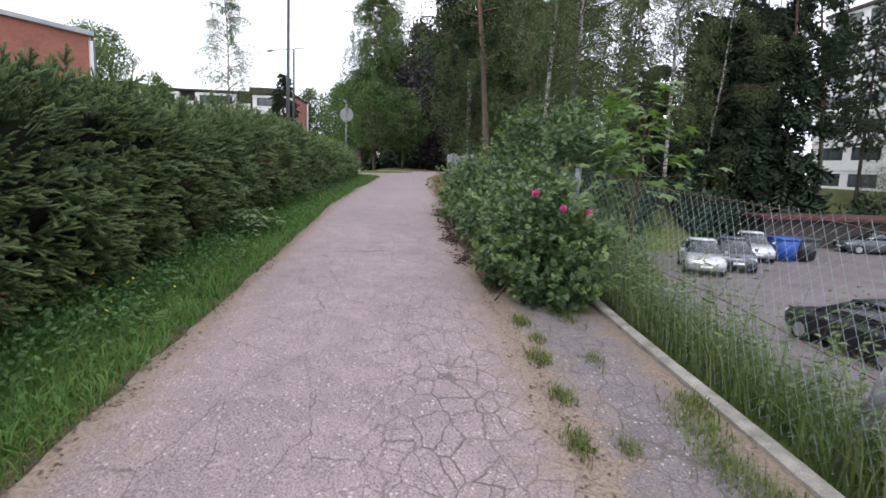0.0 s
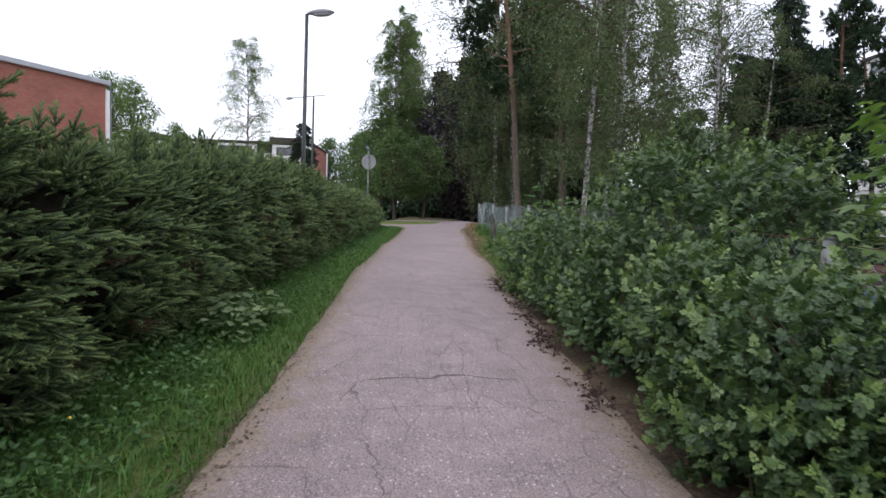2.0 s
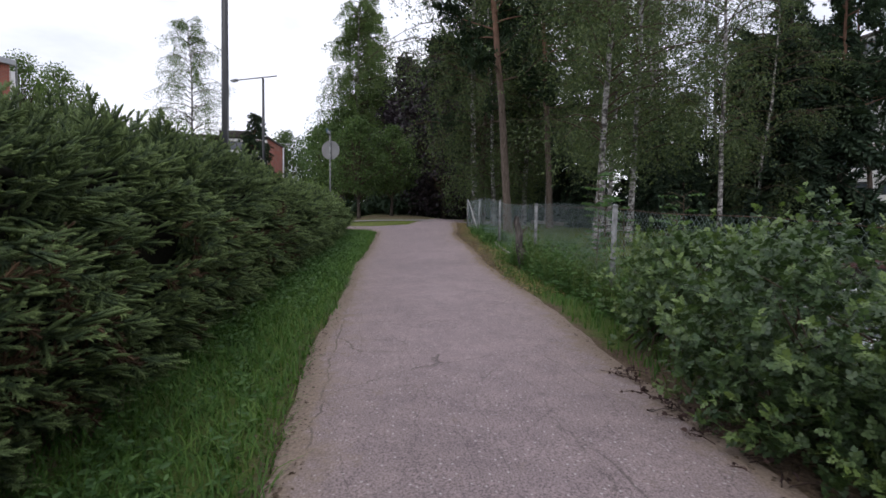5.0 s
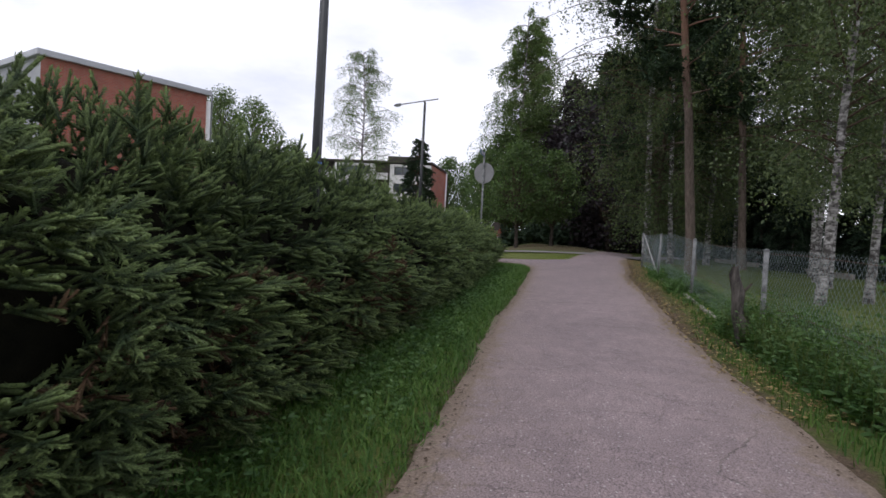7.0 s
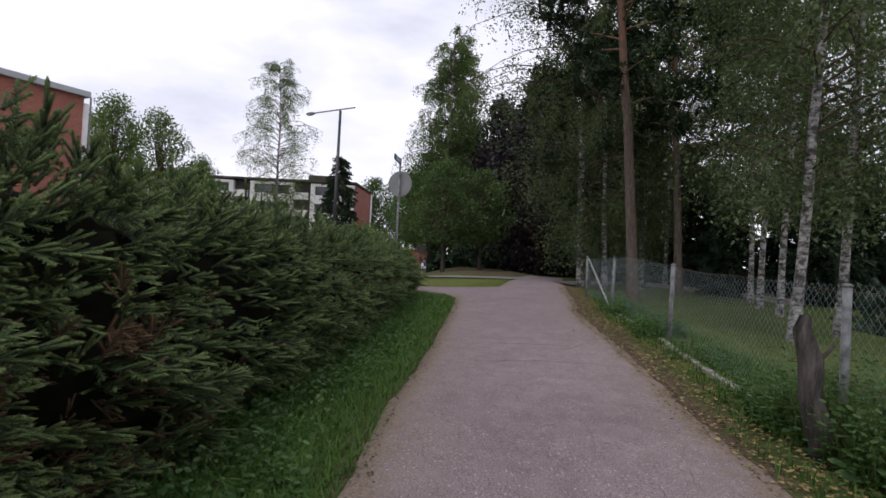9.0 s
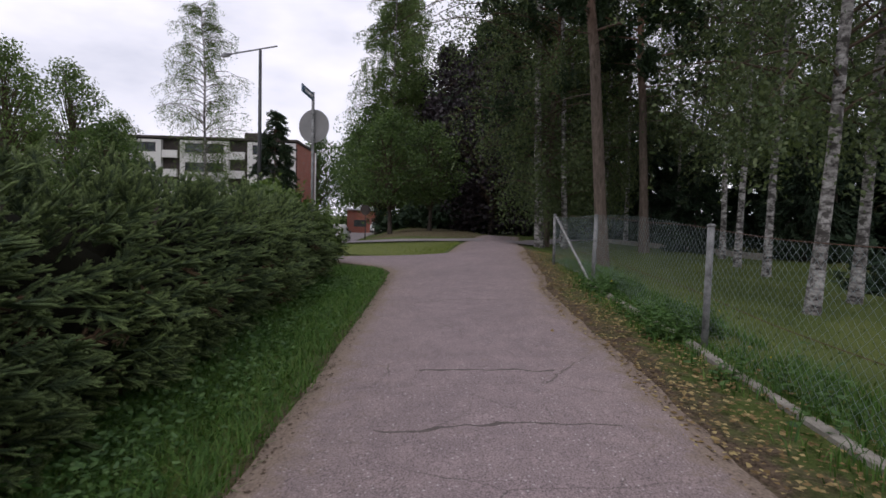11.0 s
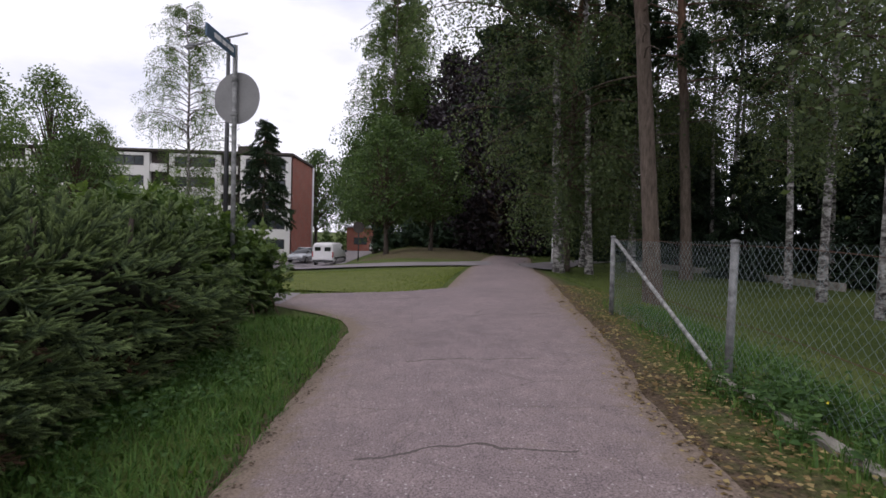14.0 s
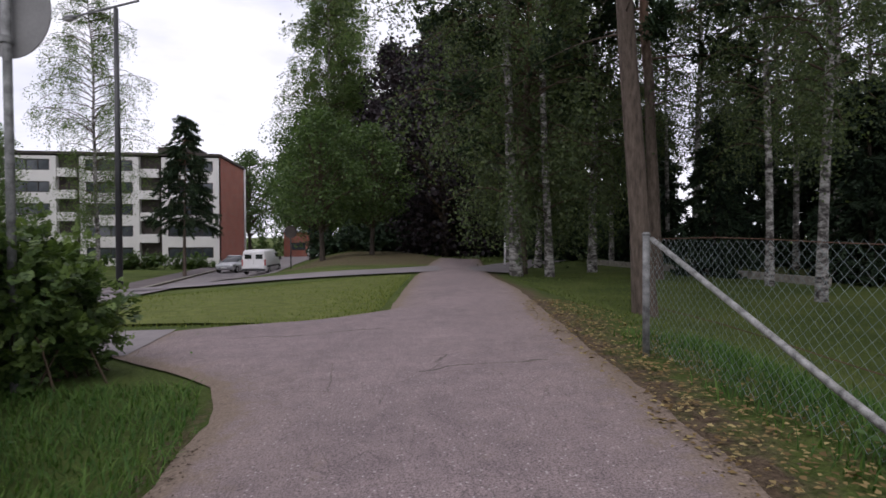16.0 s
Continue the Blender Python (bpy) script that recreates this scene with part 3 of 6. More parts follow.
def strip(name, ys, lo, hi, dz, cols, drop=0.012):
    """A sheet between two edges that run along y, with an attribute that rises to 1 at its edges."""
    V, E = [], []
    for y in ys:
        a, b = float(lo(y)), float(hi(y))
        a += 0.022 * float(wavy(y, 0.3, 1.7)) + 0.015 * float(wavy(y, 2.0, 5))
        b += 0.028 * float(wavy(y, 5.1, 1.7)) + 0.018 * float(wavy(y, 7.0, 5))
        for k in range(cols):
            x = a + (b - a) * k / (cols - 1)
            d = min(x - a, b - x)
            crown = 0.03 * (1 - ((k / (cols - 1)) * 2 - 1) ** 2)
            lip = -drop if k in (0, cols - 1) else 0.0
            V.append((x, y, float(land(x, y)) + dz + crown + lip + 0.006 * float(wavy(x, y, 0.9))))
            E.append(math.exp(-d / 0.15))
    n = len(ys)
    i = (np.arange(n - 1)[:, None] * cols + np.arange(cols - 1)[None]).ravel()
    me = smooth(fast_mesh(name, V, np.stack([i, i + 1, i + 1 + cols, i + cols], -1)))
    me.attributes.new("edge", "FLOAT", "POINT").data.foreach_set("value", np.array(E, np.float32))
    return me


def fork_left(y):
    return np.interp(y, [28.3, 28.5, 29.2, 29.8, 30.3, 30.5, 31.85, 32.2, 32.45, 33, 41, 48, 60],
                     [-1.05, -1.07, -1.25, -1.8, -2.4, -2.6, -2.6, -1.9, -0.7, 0.3, 1.36, 2.5, 4.5])


path_ys = np.arange(-8, 60.01, 0.15)
setting("path", strip("path", path_ys, lambda y: left_edge(y) if y < 28.3 else fork_left(y), right_edge, 0.03, 17), ASPHALT,
        "cracked pinkish grey asphalt footpath", "path")
setting("asphalt_strip", strip("asphalt_strip", np.arange(-8, 5.2, 0.15), lambda y: right_edge(y) - 0.03, lambda y: 1.72, 0.022, 8, 0.0), OLD_STRIP,
        "strip of older grey asphalt beside the fence beam", "path")
setting("lawn", strip("lawn", np.arange(32.45, 41.4, 0.15), lambda y: max(-5.2, (y - 39.0) / 0.9 - 2.1), lambda y: max(float(fork_left(y)) - 0.12, max(-5.2, (y - 39.0) / 0.9 - 2.1) + 0.02), 0.008, 14), LAWN,
        "yellow-green mown lawn between path and street", "lawn")
# the side path that leaves it and the street beyond the lawn
side = [(x, y) for x in np.arange(-12, -2.3, 0.4) for y in (30.4, 30.9, 31.4, 31.9)]
sv = np.array([(x, y + 0.05 * math.sin(x * 2.1), float(land(x, y)) + 0.036) for x, y in side])
si = (np.arange(len(sv) // 4 - 1)[:, None] * 4 + np.arange(3)[None]).ravel()
side_me = fast_mesh("side_path", sv, np.stack([si, si + 4, si + 5, si + 1], -1))
setting("side_path", side_me, STREET, "worn asphalt side path", "path")


def ribbon(name, line, width, dz, n=60, kerb=0.0):
    """A flat band along a line of plan points."""
    line = np.array(line, float)
    seg = np.concatenate([[0], np.cumsum(np.hypot(*np.diff(line, axis=0).T))])
    s = np.linspace(0, seg[-1], n)
    P = np.stack([np.interp(s, seg, line[:, 0]), np.interp(s, seg, line[:, 1])], -1)
    T = np.gradient(P, axis=0)
    T /= np.linalg.norm(T, axis=1, keepdims=True)
    N = np.stack([-T[:, 1], T[:, 0]], -1)
    offs = np.linspace(-width / 2, width / 2, 7)
    Q = P[:, None] + N[:, None] * offs[None, :, None]
    Z = land(Q[..., 0], Q[..., 1]) + dz
    V = np.concatenate([Q, Z[..., None]], -1).reshape(-1, 3)
    i = (np.arange(n - 1)[:, None] * 7 + np.arange(6)[None]).ravel()
    F = [np.stack([i, i + 7, i + 8, i + 1], -1)]
    if kerb:
        low = V.copy()
        low[:, 2] -= kerb
        k = len(V)
        for e in (0, 6):
            j = np.arange(n - 1) * 7 + e
            F.append(np.stack([j, j + 7, j + 7 + k, j + k], -1))
        V = np.concatenate([V, low])
    return fast_mesh(name, V, *F)


setting("street", ribbon("street", [(-11.5, -45), (-10.5, 12), (-9.0, 30), (-8.4, 38), (-8.8, 48), (-9.8, 62), (-10.3, 80), (-10.5, 110), (-9, 170)], 7.4, 0.045, 90),
        STREET, "grey asphalt street", "street")
setting("street_join", ribbon("street_join", [(-8.5, 38.0), (-3.2, 41.2), (1.0, 43.4), (5.0, 47.0), (7.0, 52), (12.5, 60)], 2.3, 0.056, 30), STREET,
        "asphalt at the street corner", "street")
setting("kerb", ribbon("kerb", [(-15.4, -45), (-14.4, 12), (-12.9, 30), (-12.3, 38), (-12.7, 48), (-13.7, 62), (-14.2, 80), (-14.4, 110)], 0.3, 0.17, 60, 0.17), CONCRETE, "pale concrete kerb", "kerb")
setting("pavement", ribbon("pavement", [(-16.6, -45), (-15.6, 12), (-14.1, 30), (-13.5, 38), (-13.9, 48), (-14.9, 62), (-15.4, 80), (-15.6, 110)], 2.1, 0.15, 60), LOT, "narrow pale pavement along the street", "pavement")
lot = setting("parking_lot", sheet(spread([(4.5, 49, 1.2)]), spread([(-20, 45, 1.2)]), 0.06), LOT, "pale grey asphalt parking lot", "parking lot")
lot_co = np.zeros(len(lot.data.vertices) * 3, np.float32)
lot.data.vertices.foreach_get("co", lot_co)
lot_co = lot_co.reshape(-1, 3)
lot_co[:, 2] = -3.08 - 0.35 * step01((lot_co[:, 0] - 10) / 30)
lot.data.vertices.foreach_set("co", lot_co.ravel())


# ---- hedge ----
def hedge_x(y):
    return np.interp(y, [-6, 8, 15, 20, 28], [-2.55, -2.60, -2.56, -2.36, -2.26])


def hedge_h(y):
    return np.interp(y, [-6, 3.5, 4.9, 6.2, 7.5, 8.5, 11, 13, 16, 20, 27.5], [1.70, 1.76, 1.90, 1.92, 1.66, 1.70, 1.84, 1.92, 1.85, 1.62, 1.40]) + 0.08 * wavy(y, 1.0, 1.3) - 0.24 * crevice(y) - 0.09


def crevice(y):
    """1 between two neighbouring plants of the hedge, 0 on each plant."""
    return np.clip(1 - np.abs(np.sin(np.pi * (y + 0.35 * np.sin(y * 0.9)) / 1.25)), 0, 1) ** 2.2


def hedge_surface(y, s):
    """s from 0 to 1 goes up the path side, over the top and some way down behind."""
    h, z0 = hedge_h(y), land(hedge_x(y), y)
    front = np.clip(s / 0.56, 0, 1)
    top = np.clip((s - 0.56) / 0.32, 0, 1)
    back = np.clip((s - 0.88) / 0.12, 0, 1)
    bulge = 0.22 * np.sin(np.pi * np.clip(front, 0, 1) ** 0.8) - 0.30 * front ** 3
    x = hedge_x(y) + bulge - top * 1.15 - back * 0.15
    z = z0 + 0.06 + front * (h - 0.16) + 0.12 * np.sin(np.pi * top) - back * 0.8
    lump = 0.17 * wavy(y * 1.1, s * 6.0, 1.2) - 0.34 * crevice(y) + 0.10 * wavy(y * 3.3, s * 14.0, 1.1)
    nx = np.where(s < 0.56, 0.95, np.where(s < 0.88, 0.12, -0.9))
    nz = np.where(s < 0.50, 0.15 + 0.2 * front, np.where(s < 0.88, 0.95, 0.2))
    return np.stack([x + nx * lump, y, z + nz * lump * 0.7], -1), np.stack([nx, 0 * y, nz], -1)


def flat_frames(d, rng):
    d = d / np.linalg.norm(d, axis=1, keepdims=True)
    up = np.tile([0.0, 0.0, 1.0], (len(d), 1)) + rng.normal(scale=0.45, size=d.shape)
    b = np.cross(up, d)
    b /= np.linalg.norm(b, axis=1, keepdims=True) + 1e-9
    return np.stack([d, b, np.cross(d, b)], -1)


def hedge():
    rng = np.random.default_rng(11)
    ob = thing("spruce_hedge", (0, 0, 0), "long clipped dark green spruce hedge beside the path", "hedge", "", "stuff")
    # dark backing sheet behind the sprays, added to block light and stand for inner shade
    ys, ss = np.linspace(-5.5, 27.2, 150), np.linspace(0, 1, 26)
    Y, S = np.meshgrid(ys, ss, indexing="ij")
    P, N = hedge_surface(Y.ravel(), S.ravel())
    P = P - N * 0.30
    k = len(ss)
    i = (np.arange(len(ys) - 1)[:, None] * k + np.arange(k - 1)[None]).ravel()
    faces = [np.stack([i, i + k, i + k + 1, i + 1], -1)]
    core = fast_mesh("shade_core", P, *faces)
    part("shade_core", core, HEDGE_CORE, ob)
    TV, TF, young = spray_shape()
    n = 6900
    y = np.concatenate([rng.uniform(1.6, 16.0, 4200), rng.uniform(16.0, 27.4, 2100), rng.uniform(-5.3, 1.6, 600)])
    s = np.concatenate([rng.beta(1.0, 1.25, 6300) * 0.86, rng.random(600) * 0.95])
    P, N = hedge_surface(y, s)
    droop = np.where(s < 0.42, -0.12, 0.2)
    d = N + rng.normal(size=(n, 3)) * [0.28, 0.5, 0.2]
    d[:, 2] += droop
    tip = rng.random(n) < 0.3 * (s > 0.5)
    d[tip] += [0, 0, 0.9]
    P = P - N * (rng.random((n, 1)) ** 1.3 * 0.30) + N * 0.02
    V, F = strew(TV, TF, flat_frames(d, rng), P, rng.uniform(0.17, 0.33, n))
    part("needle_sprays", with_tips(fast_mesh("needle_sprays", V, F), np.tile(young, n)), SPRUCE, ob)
    # dead brown twigs low on the path side
    m = 420
    y, s = np.concatenate([rng.uniform(1, 27, 180), rng.normal(13.2, 0.6, 90), rng.normal(16.0, 0.7, 80), rng.normal(10.6, 0.4, 70)]), rng.uniform(0.03, 0.34, m)
    P, N = hedge_surface(y, s)
    V, F = strew(TV, TF, frames_from(N + rng.normal(size=(m, 3)) * 0.6, rng), P - N * 0.05, rng.uniform(0.12, 0.2, m))
    part("dead_twigs", fast_mesh("dead_twigs", V, F), DEAD_TWIG, ob, "brown dead twigs")
    # stems
    lines = []
    for y0 in np.arange(-5, 27, 0.62):
        x0 = float(hedge_x(y0)) - 0.55
        z0 = float(land(x0, y0))
        lines.append(([(x0, y0, z0 - 0.1), (x0, y0, z0 + 0.7), (x0 + 0.05, y0 + 0.05, z0 + 1.3)], (0.05, 0.04, 0.02)))
    part("stems", fast_mesh("stems", *tubes(lines, 6)), BARK_DARK, ob)


hedge()


# ---- trees ----
def limb_curve(start, yaw, length, rise, droop, rng, n=7):
    t = np.linspace(0, 1, n)
    out = length * t
    z = rise * length * t - droop * length * t ** 2.2
    wob = np.cumsum(rng.normal(scale=0.03 * length, size=(n, 2)), axis=0) * t[:, None]
    return np.stack([start[0] + np.cos(yaw) * out + wob[:, 0], start[1] + np.sin(yaw) * out + wob[:, 1], start[2] + z], -1)


def trunk_line(h, r, lean, rng, top=0.05, n=12):
    t = np.linspace(0, 1, n)
    wob = np.cumsum(rng.normal(scale=0.02 * h / n * 3, size=(n, 2)), axis=0)
    P = np.stack([lean[0] * t * h + wob[:, 0] * t, lean[1] * t * h + wob[:, 1] * t, t * h - 0.15 * (t == 0)], -1)
    R = r * (1 - t) ** 0.8 + top * t
    R[0] *= 1.3
    return P, R


def along(P, f):
    k = np.clip(f, 0, 1) * (len(P) - 1)
    i = np.minimum(k.astype(int), len(P) - 2)
    return P[i] + (P[i + 1] - P[i]) * (k - i)[:, None]


def birch_shapes(h, r, seed, low=0.25, spread_r=3.0, leaves=9000, size=0.10, weep=1.5, bushy=1.0, cone=0.0):
    rng = np.random.default_rng(seed)
    P, R = trunk_line(h, r, rng.normal(scale=0.02, size=2), rng, 0.02)
    lines, C, D = [(P, R)], [], []
    limbs = int((26 + h) * bushy)
    strands_per = max(5, leaves // (limbs * 22))
    for i in range(limbs):
        f = low + (1 - low) * (i + rng.random()) / limbs
        s = along(P, np.array([f]))[0]
        length = spread_r * (0.35 + 0.75 * np.sin(np.pi * min(1, (1 - f) / (1 - low) * 0.85 + 0.1))) * rng.uniform(0.55, 1.25)
        length *= 1 - cone + cone * 1.25 * ((1 - f) / (1 - low)) ** 0.8
        L = limb_curve(s, rng.uniform(0, 2 * np.pi), length, rng.uniform(0.45, 0.9), rng.uniform(0.5, 0.9), rng)
        lines.append((L, np.linspace(0.035, 0.008, len(L)) * (0.6 + r * 3)))
        for q in rng.uniform(0.3, 1.0, strands_per):
            p = along(L, np.array([q]))[0]
            n = rng.integers(16, 30)
            drop = rng.uniform(0.4, 1.0) * weep * (0.3 + 0.7 * min(1.0, 1.6 * (1 - f)))
            t = np.sort(rng.random(n))
            side_v = rng.normal(scale=0.28, size=2)
            S = p + np.stack([side_v[0] * t ** 0.7, side_v[1] * t ** 0.7, -drop * t + 0.12 * np.sin(3 * t)], -1)
            C.append(S + rng.normal(scale=0.13, size=S.shape))
            D.append(rng.normal(size=S.shape) * [0.7, 0.7, 0.5] + [0, 0, -0.55])
    C, D = np.concatenate(C), np.concatenate(D)
    V, F = strew(LEAF_V, LEAF_F, frames_from(D, rng), C, rng.uniform(0.7, 1.35, len(C)) * size)
    return smooth(fast_mesh("trunk", *tubes(lines[:1], 10))), fast_mesh("crown", V, F), fast_mesh("limbs", *tubes(lines[1:], 4))


def round_shapes(h, r, seed, spread_r=3.5, low=0.15, leaves=9000, size=0.16, clumps=90):
    """A broad crown of leaf clumps on forking limbs."""
    rng = np.random.default_rng(seed)
    P, R = trunk_line(h * 0.85, r, rng.normal(scale=0.02, size=2), rng, 0.03)
    lines, C, D = [(P, R)], [], []
    per = leaves // clumps
    for i in range(clumps):
        f = (i + rng.random()) / clumps
        zc = low + (1 - low) * f
        prof = np.sin(np.pi * np.clip(f * 0.82 + 0.16, 0, 1)) ** 0.75
        yaw, rad = rng.uniform(0, 2 * np.pi), spread_r * prof * rng.uniform(0.45, 1.05)
        c = np.array([np.cos(yaw) * rad, np.sin(yaw) * rad, zc * h])
        base = along(P, np.array([max(0.1, zc * 0.75)]))[0]
        mid = (base + c) / 2 + [0, 0, 0.08 * h * rng.random()]
        lines.append((np.stack([base, mid, c]), np.array([0.05, 0.03, 0.01]) * (0.5 + r * 2)))
        n = int(per * rng.uniform(0.6, 1.4))
        g = rng.normal(size=(n, 3))
        g /= np.linalg.norm(g, axis=1, keepdims=True)
        rr = spread_r * rng.uniform(0.2, 0.36)
        C.append(c + g * rng.random((n, 1)) ** 0.45 * rr * [1, 1, 0.75])
        D.append(g * 0.5 + rng.normal(size=g.shape) * 0.6 + [0, 0, -0.15])
    C, D = np.concatenate(C), np.concatenate(D)
    V, F = strew(LEAF_V * [1, 1.3, 1], LEAF_F, frames_from(D, rng), C, rng.uniform(0.7, 1.3, len(C)) * size)
    return smooth(fast_mesh("trunk", *tubes(lines[:1], 10))), fast_mesh("crown", V, F), fast_mesh("limbs", *tubes(lines[1:], 4))


def spruce_shapes(h, r, seed, low=0.08, spread_r=2.6, sprays=1500, size=0.9):
    rng = np.random.default_rng(seed)
    P, R = trunk_line(h, r, (0, 0), rng, 0.02)
    lines, C, D, S = [(P, R)], [], [], []
    whorls = int(h * 2.2)
    for w in range(whorls):
        f = low + (1 - low) * (w + 0.5 * rng.random()) / whorls
        for b in range(rng.integers(4, 7)):
            length = spread_r * (1 - (f - low) / (1 - low)) ** 0.8 * rng.uniform(0.7, 1.1) + 0.15
            s = along(P, np.array([f]))[0]
            L = limb_curve(s, rng.uniform(0, 2 * np.pi), length, rng.uniform(0.0, 0.25), rng.uniform(0.35, 0.6), rng, 6)
            lines.append((L, np.linspace(0.03, 0.006, 6)))
            m = max(2, int(sprays / (whorls * 5.0) * (0.4 + length / spread_r)))
            q = rng.uniform(0.15, 1.0, m)
            C.append(along(L, q))
            t = L[-1] - L[0]
            D.append(t / np.linalg.norm(t) + rng.normal(size=(m, 3)) * 0.5 + [0, 0, -0.45])
            S.append(np.full(m, 1.0) * rng.uniform(0.6, 1.1, m))
    C, D, S = np.concatenate(C), np.concatenate(D), np.concatenate(S) * size
    SV, SF = shoot_shape(4, 0.26)
    V, F = strew(SV, SF, frames_from(D, rng), C, S)
    return smooth(fast_mesh("trunk", *tubes(lines[:1], 10))), fast_mesh("crown", V, F), fast_mesh("limbs", *tubes(lines[1:], 3))


def pine_shapes(h, r, seed, low=0.5, spread_r=3.0, tufts=900, size=0.55, lean=(0.0, 0.0)):
    rng = np.random.default_rng(seed)
    P, R = trunk_line(h, r, rng.normal(scale=0.012, size=2) + lean, rng, 0.05)
    P[:, :2] -= np.array(lean) * h * 0.1 * np.sin(np.pi * np.linspace(0, 1, len(P)))[:, None]
    lines, C, D = [(P, R)], [], []
    limbs = 30
    for i in range(limbs):
        f = low + (1 - low) * (i + rng.random()) / limbs
        s = along(P, np.array([f]))[0]
        length = spread_r * rng.uniform(0.5, 1.0) * (0.45 + np.sin(np.pi * (1 - (f - low) / (1 - low)) * 0.8))
        L = limb_curve(s, rng.uniform(0, 2 * np.pi), length, rng.uniform(0.1, 0.5), rng.uniform(0.0, 0.25), rng)
        lines.append((L, np.linspace(0.05, 0.012, len(L)) * (0.6 + r * 1.6)))
        m = tufts // limbs
        q = rng.uniform(0.45, 1.0, m)
        p = along(L, q) + rng.normal(scale=0.22, size=(m, 3)) + (rng.integers(0, 3, (m, 1)) - 1) * [0.0, 0.0, 0.25]
        C.append(p)
        D.append(rng.normal(size=(m, 3)) + [0, 0, 0.6])
    for f in np.linspace(0.3, low, 6):
        s = along(P, np.array([f]))[0]
        L = limb_curve(s, rng.uniform(0, 2 * np.pi), rng.uniform(0.6, 2.2), 0.05, 0.25, rng)
        lines.append((L, np.linspace(0.022, 0.005, len(L))))
    C, D = np.concatenate(C), np.concatenate(D)
    SV, SF = shoot_shape(3, 0.42)
    V, F = strew(SV, SF, frames_from(D, rng), C, rng.uniform(0.7, 1.2, len(C)) * size)
    return smooth(fast_mesh("trunk", *tubes(lines[:1], 10))), fast_mesh("crown", V, F), fast_mesh("limbs", *tubes(lines[1:], 4))


def tree(name, shapes, bark, leaf, at, label, group="", turn=0.0):
    x, y = at
    ob = thing(name, (x, y, float(land(x, y))), label, name.split("_")[-1], group, "", turn)
    part("trunk", shapes[0], bark, ob)
    part("crown", shapes[1], leaf, ob)
    tagged(part("branchwork", shapes[2], BARK_PINE if bark == BARK_PINE else TWIG, ob), kind="stuff")
    return ob


def copies(ob, spots, seed):
    rng = np.random.default_rng(seed)
    for x, y, *s in spots:
        c = copy_thing(ob, pose(x, y, float(land(x, y)), 0, 0, rng.uniform(0, 360)))
        k = s[0] if s else rng.uniform(0.9, 1.1)
        c.scale = (k, k, k * rng.uniform(0.95, 1.06))


# birches behind the fence
BEHIND = "birches behind the fence"
b5 = tree("birch_tree", birch_shapes(17, 0.12, 3, 0.2, 4.5, 30000, 0.095, 2.2, 1.7), BARK_BIRCH, BIRCH_LEAF, (6.6, 27.0),
          "broad birch with white bark and drooping leaves", BEHIND)
copies(b5, [(8.5, 28.4, 0.98)], 31)
b1 = tree("birch_tree", birch_shapes(17, 0.12, 4, 0.24, 3.2, 16000, 0.092, 1.9, 1.3), BARK_BIRCH, BIRCH_LEAF, (12.2, 40.4),
          "tall birch with white bark and drooping green leaves", BEHIND)
copies(b1, [(9.8, 33.5, 0.95), (16.1, 42.2, 1.1), (10.8, 36.8, 1.0), (17.5, 36.8, 1.2), (22.5, 41.0, 1.15), (15.8, 50.0, 1.0), (42.0, 46.0, 0.9)], 1)
b2 = tree("birch_tree", birch_shapes(18, 0.15, 8, 0.12, 4.6, 29000, 0.105, 2.4, 1.8), BARK_BIRCH, BIRCH_LEAF, (6.6, 44.6),
          "tall leaning birch with long hanging twigs", BEHIND)
copies(b2, [(7.9, 50.4, 1.05), (5.4, 44.8, 1.35), (9.2, 47.0, 1.15), (8.4, 58.2, 1.1)], 2)
# pines and dark spruces of the wood
p1 = tree("pine_tree", pine_shapes(18, 0.2, 5, 0.4, 3.2, 3300, 0.34, (-0.10, 0.02)), BARK_PINE, PINE_NEEDLE, (5.3, 34.8),
          "tall pine with a bare reddish trunk", "pines of the wood")
copies(p1, [(9.9, 43.0, 1.05), (36.5, 47.0, 1.1), (31.0, 44.0, 1.15)], 3)
s1 = tree("spruce_tree", spruce_shapes(11, 0.16, 6, 0.03, 2.7, 1350, 1.15), BARK_DARK, DARK_NEEDLE, (15.4, 56.0),
          "dark green spruce with drooping branches", "spruces of the wood")
copies(s1, [(22.0, 49.0, 1.05), (26.0, 46.0, 1.6), (29.5, 49.5, 1.5), (32.0, 53.0, 1.5), (13.0, 64.0, 0.8), (18.5, 42.5, 0.6), (11.5, 58.0, 0.7),
            (29.0, 43.5, 1.7), (9.5, 67.0, 1.0), (15.8, 40.5, 0.6), (5.0, 71.0, 1.75), (1.0, 83.0, 1.5), (13.0, 44.5, 0.55), (20.5, 53.0, 0.9), (24.0, 43.0, 1.6), (18.5, 60.0, 0.9)], 4)
s3 = tree("spruce_tree", spruce_shapes(21, 0.24, 26, 0.02, 4.6, 1500, 2.0), BARK_DARK, DARK_NEEDLE, (11.5, 70.0),
          "very tall dark spruce deep in the wood", "spruces of the wood")
copies(s3, [(8.0, 73.0, 1.0), (15.5, 68.0, 0.95)], 14)
b4 = tree("birch_tree", birch_shapes(21, 0.13, 36, 0.3, 2.7, 11000, 0.105, 2.0, 1.1), BARK_BIRCH, BIRCH_LEAF, (18.5, 47.0),
          "tall thin birch with an open crown", "birches of the wood")
copies(b4, [(14.0, 47.5, 0.95), (21.0, 51.5, 1.05), (25.0, 50.0, 1.0), (17.0, 55.0, 1.0), (27.5, 55.0, 1.0), (12.5, 52.5, 1.0), (22.5, 45.5, 0.9)], 24)
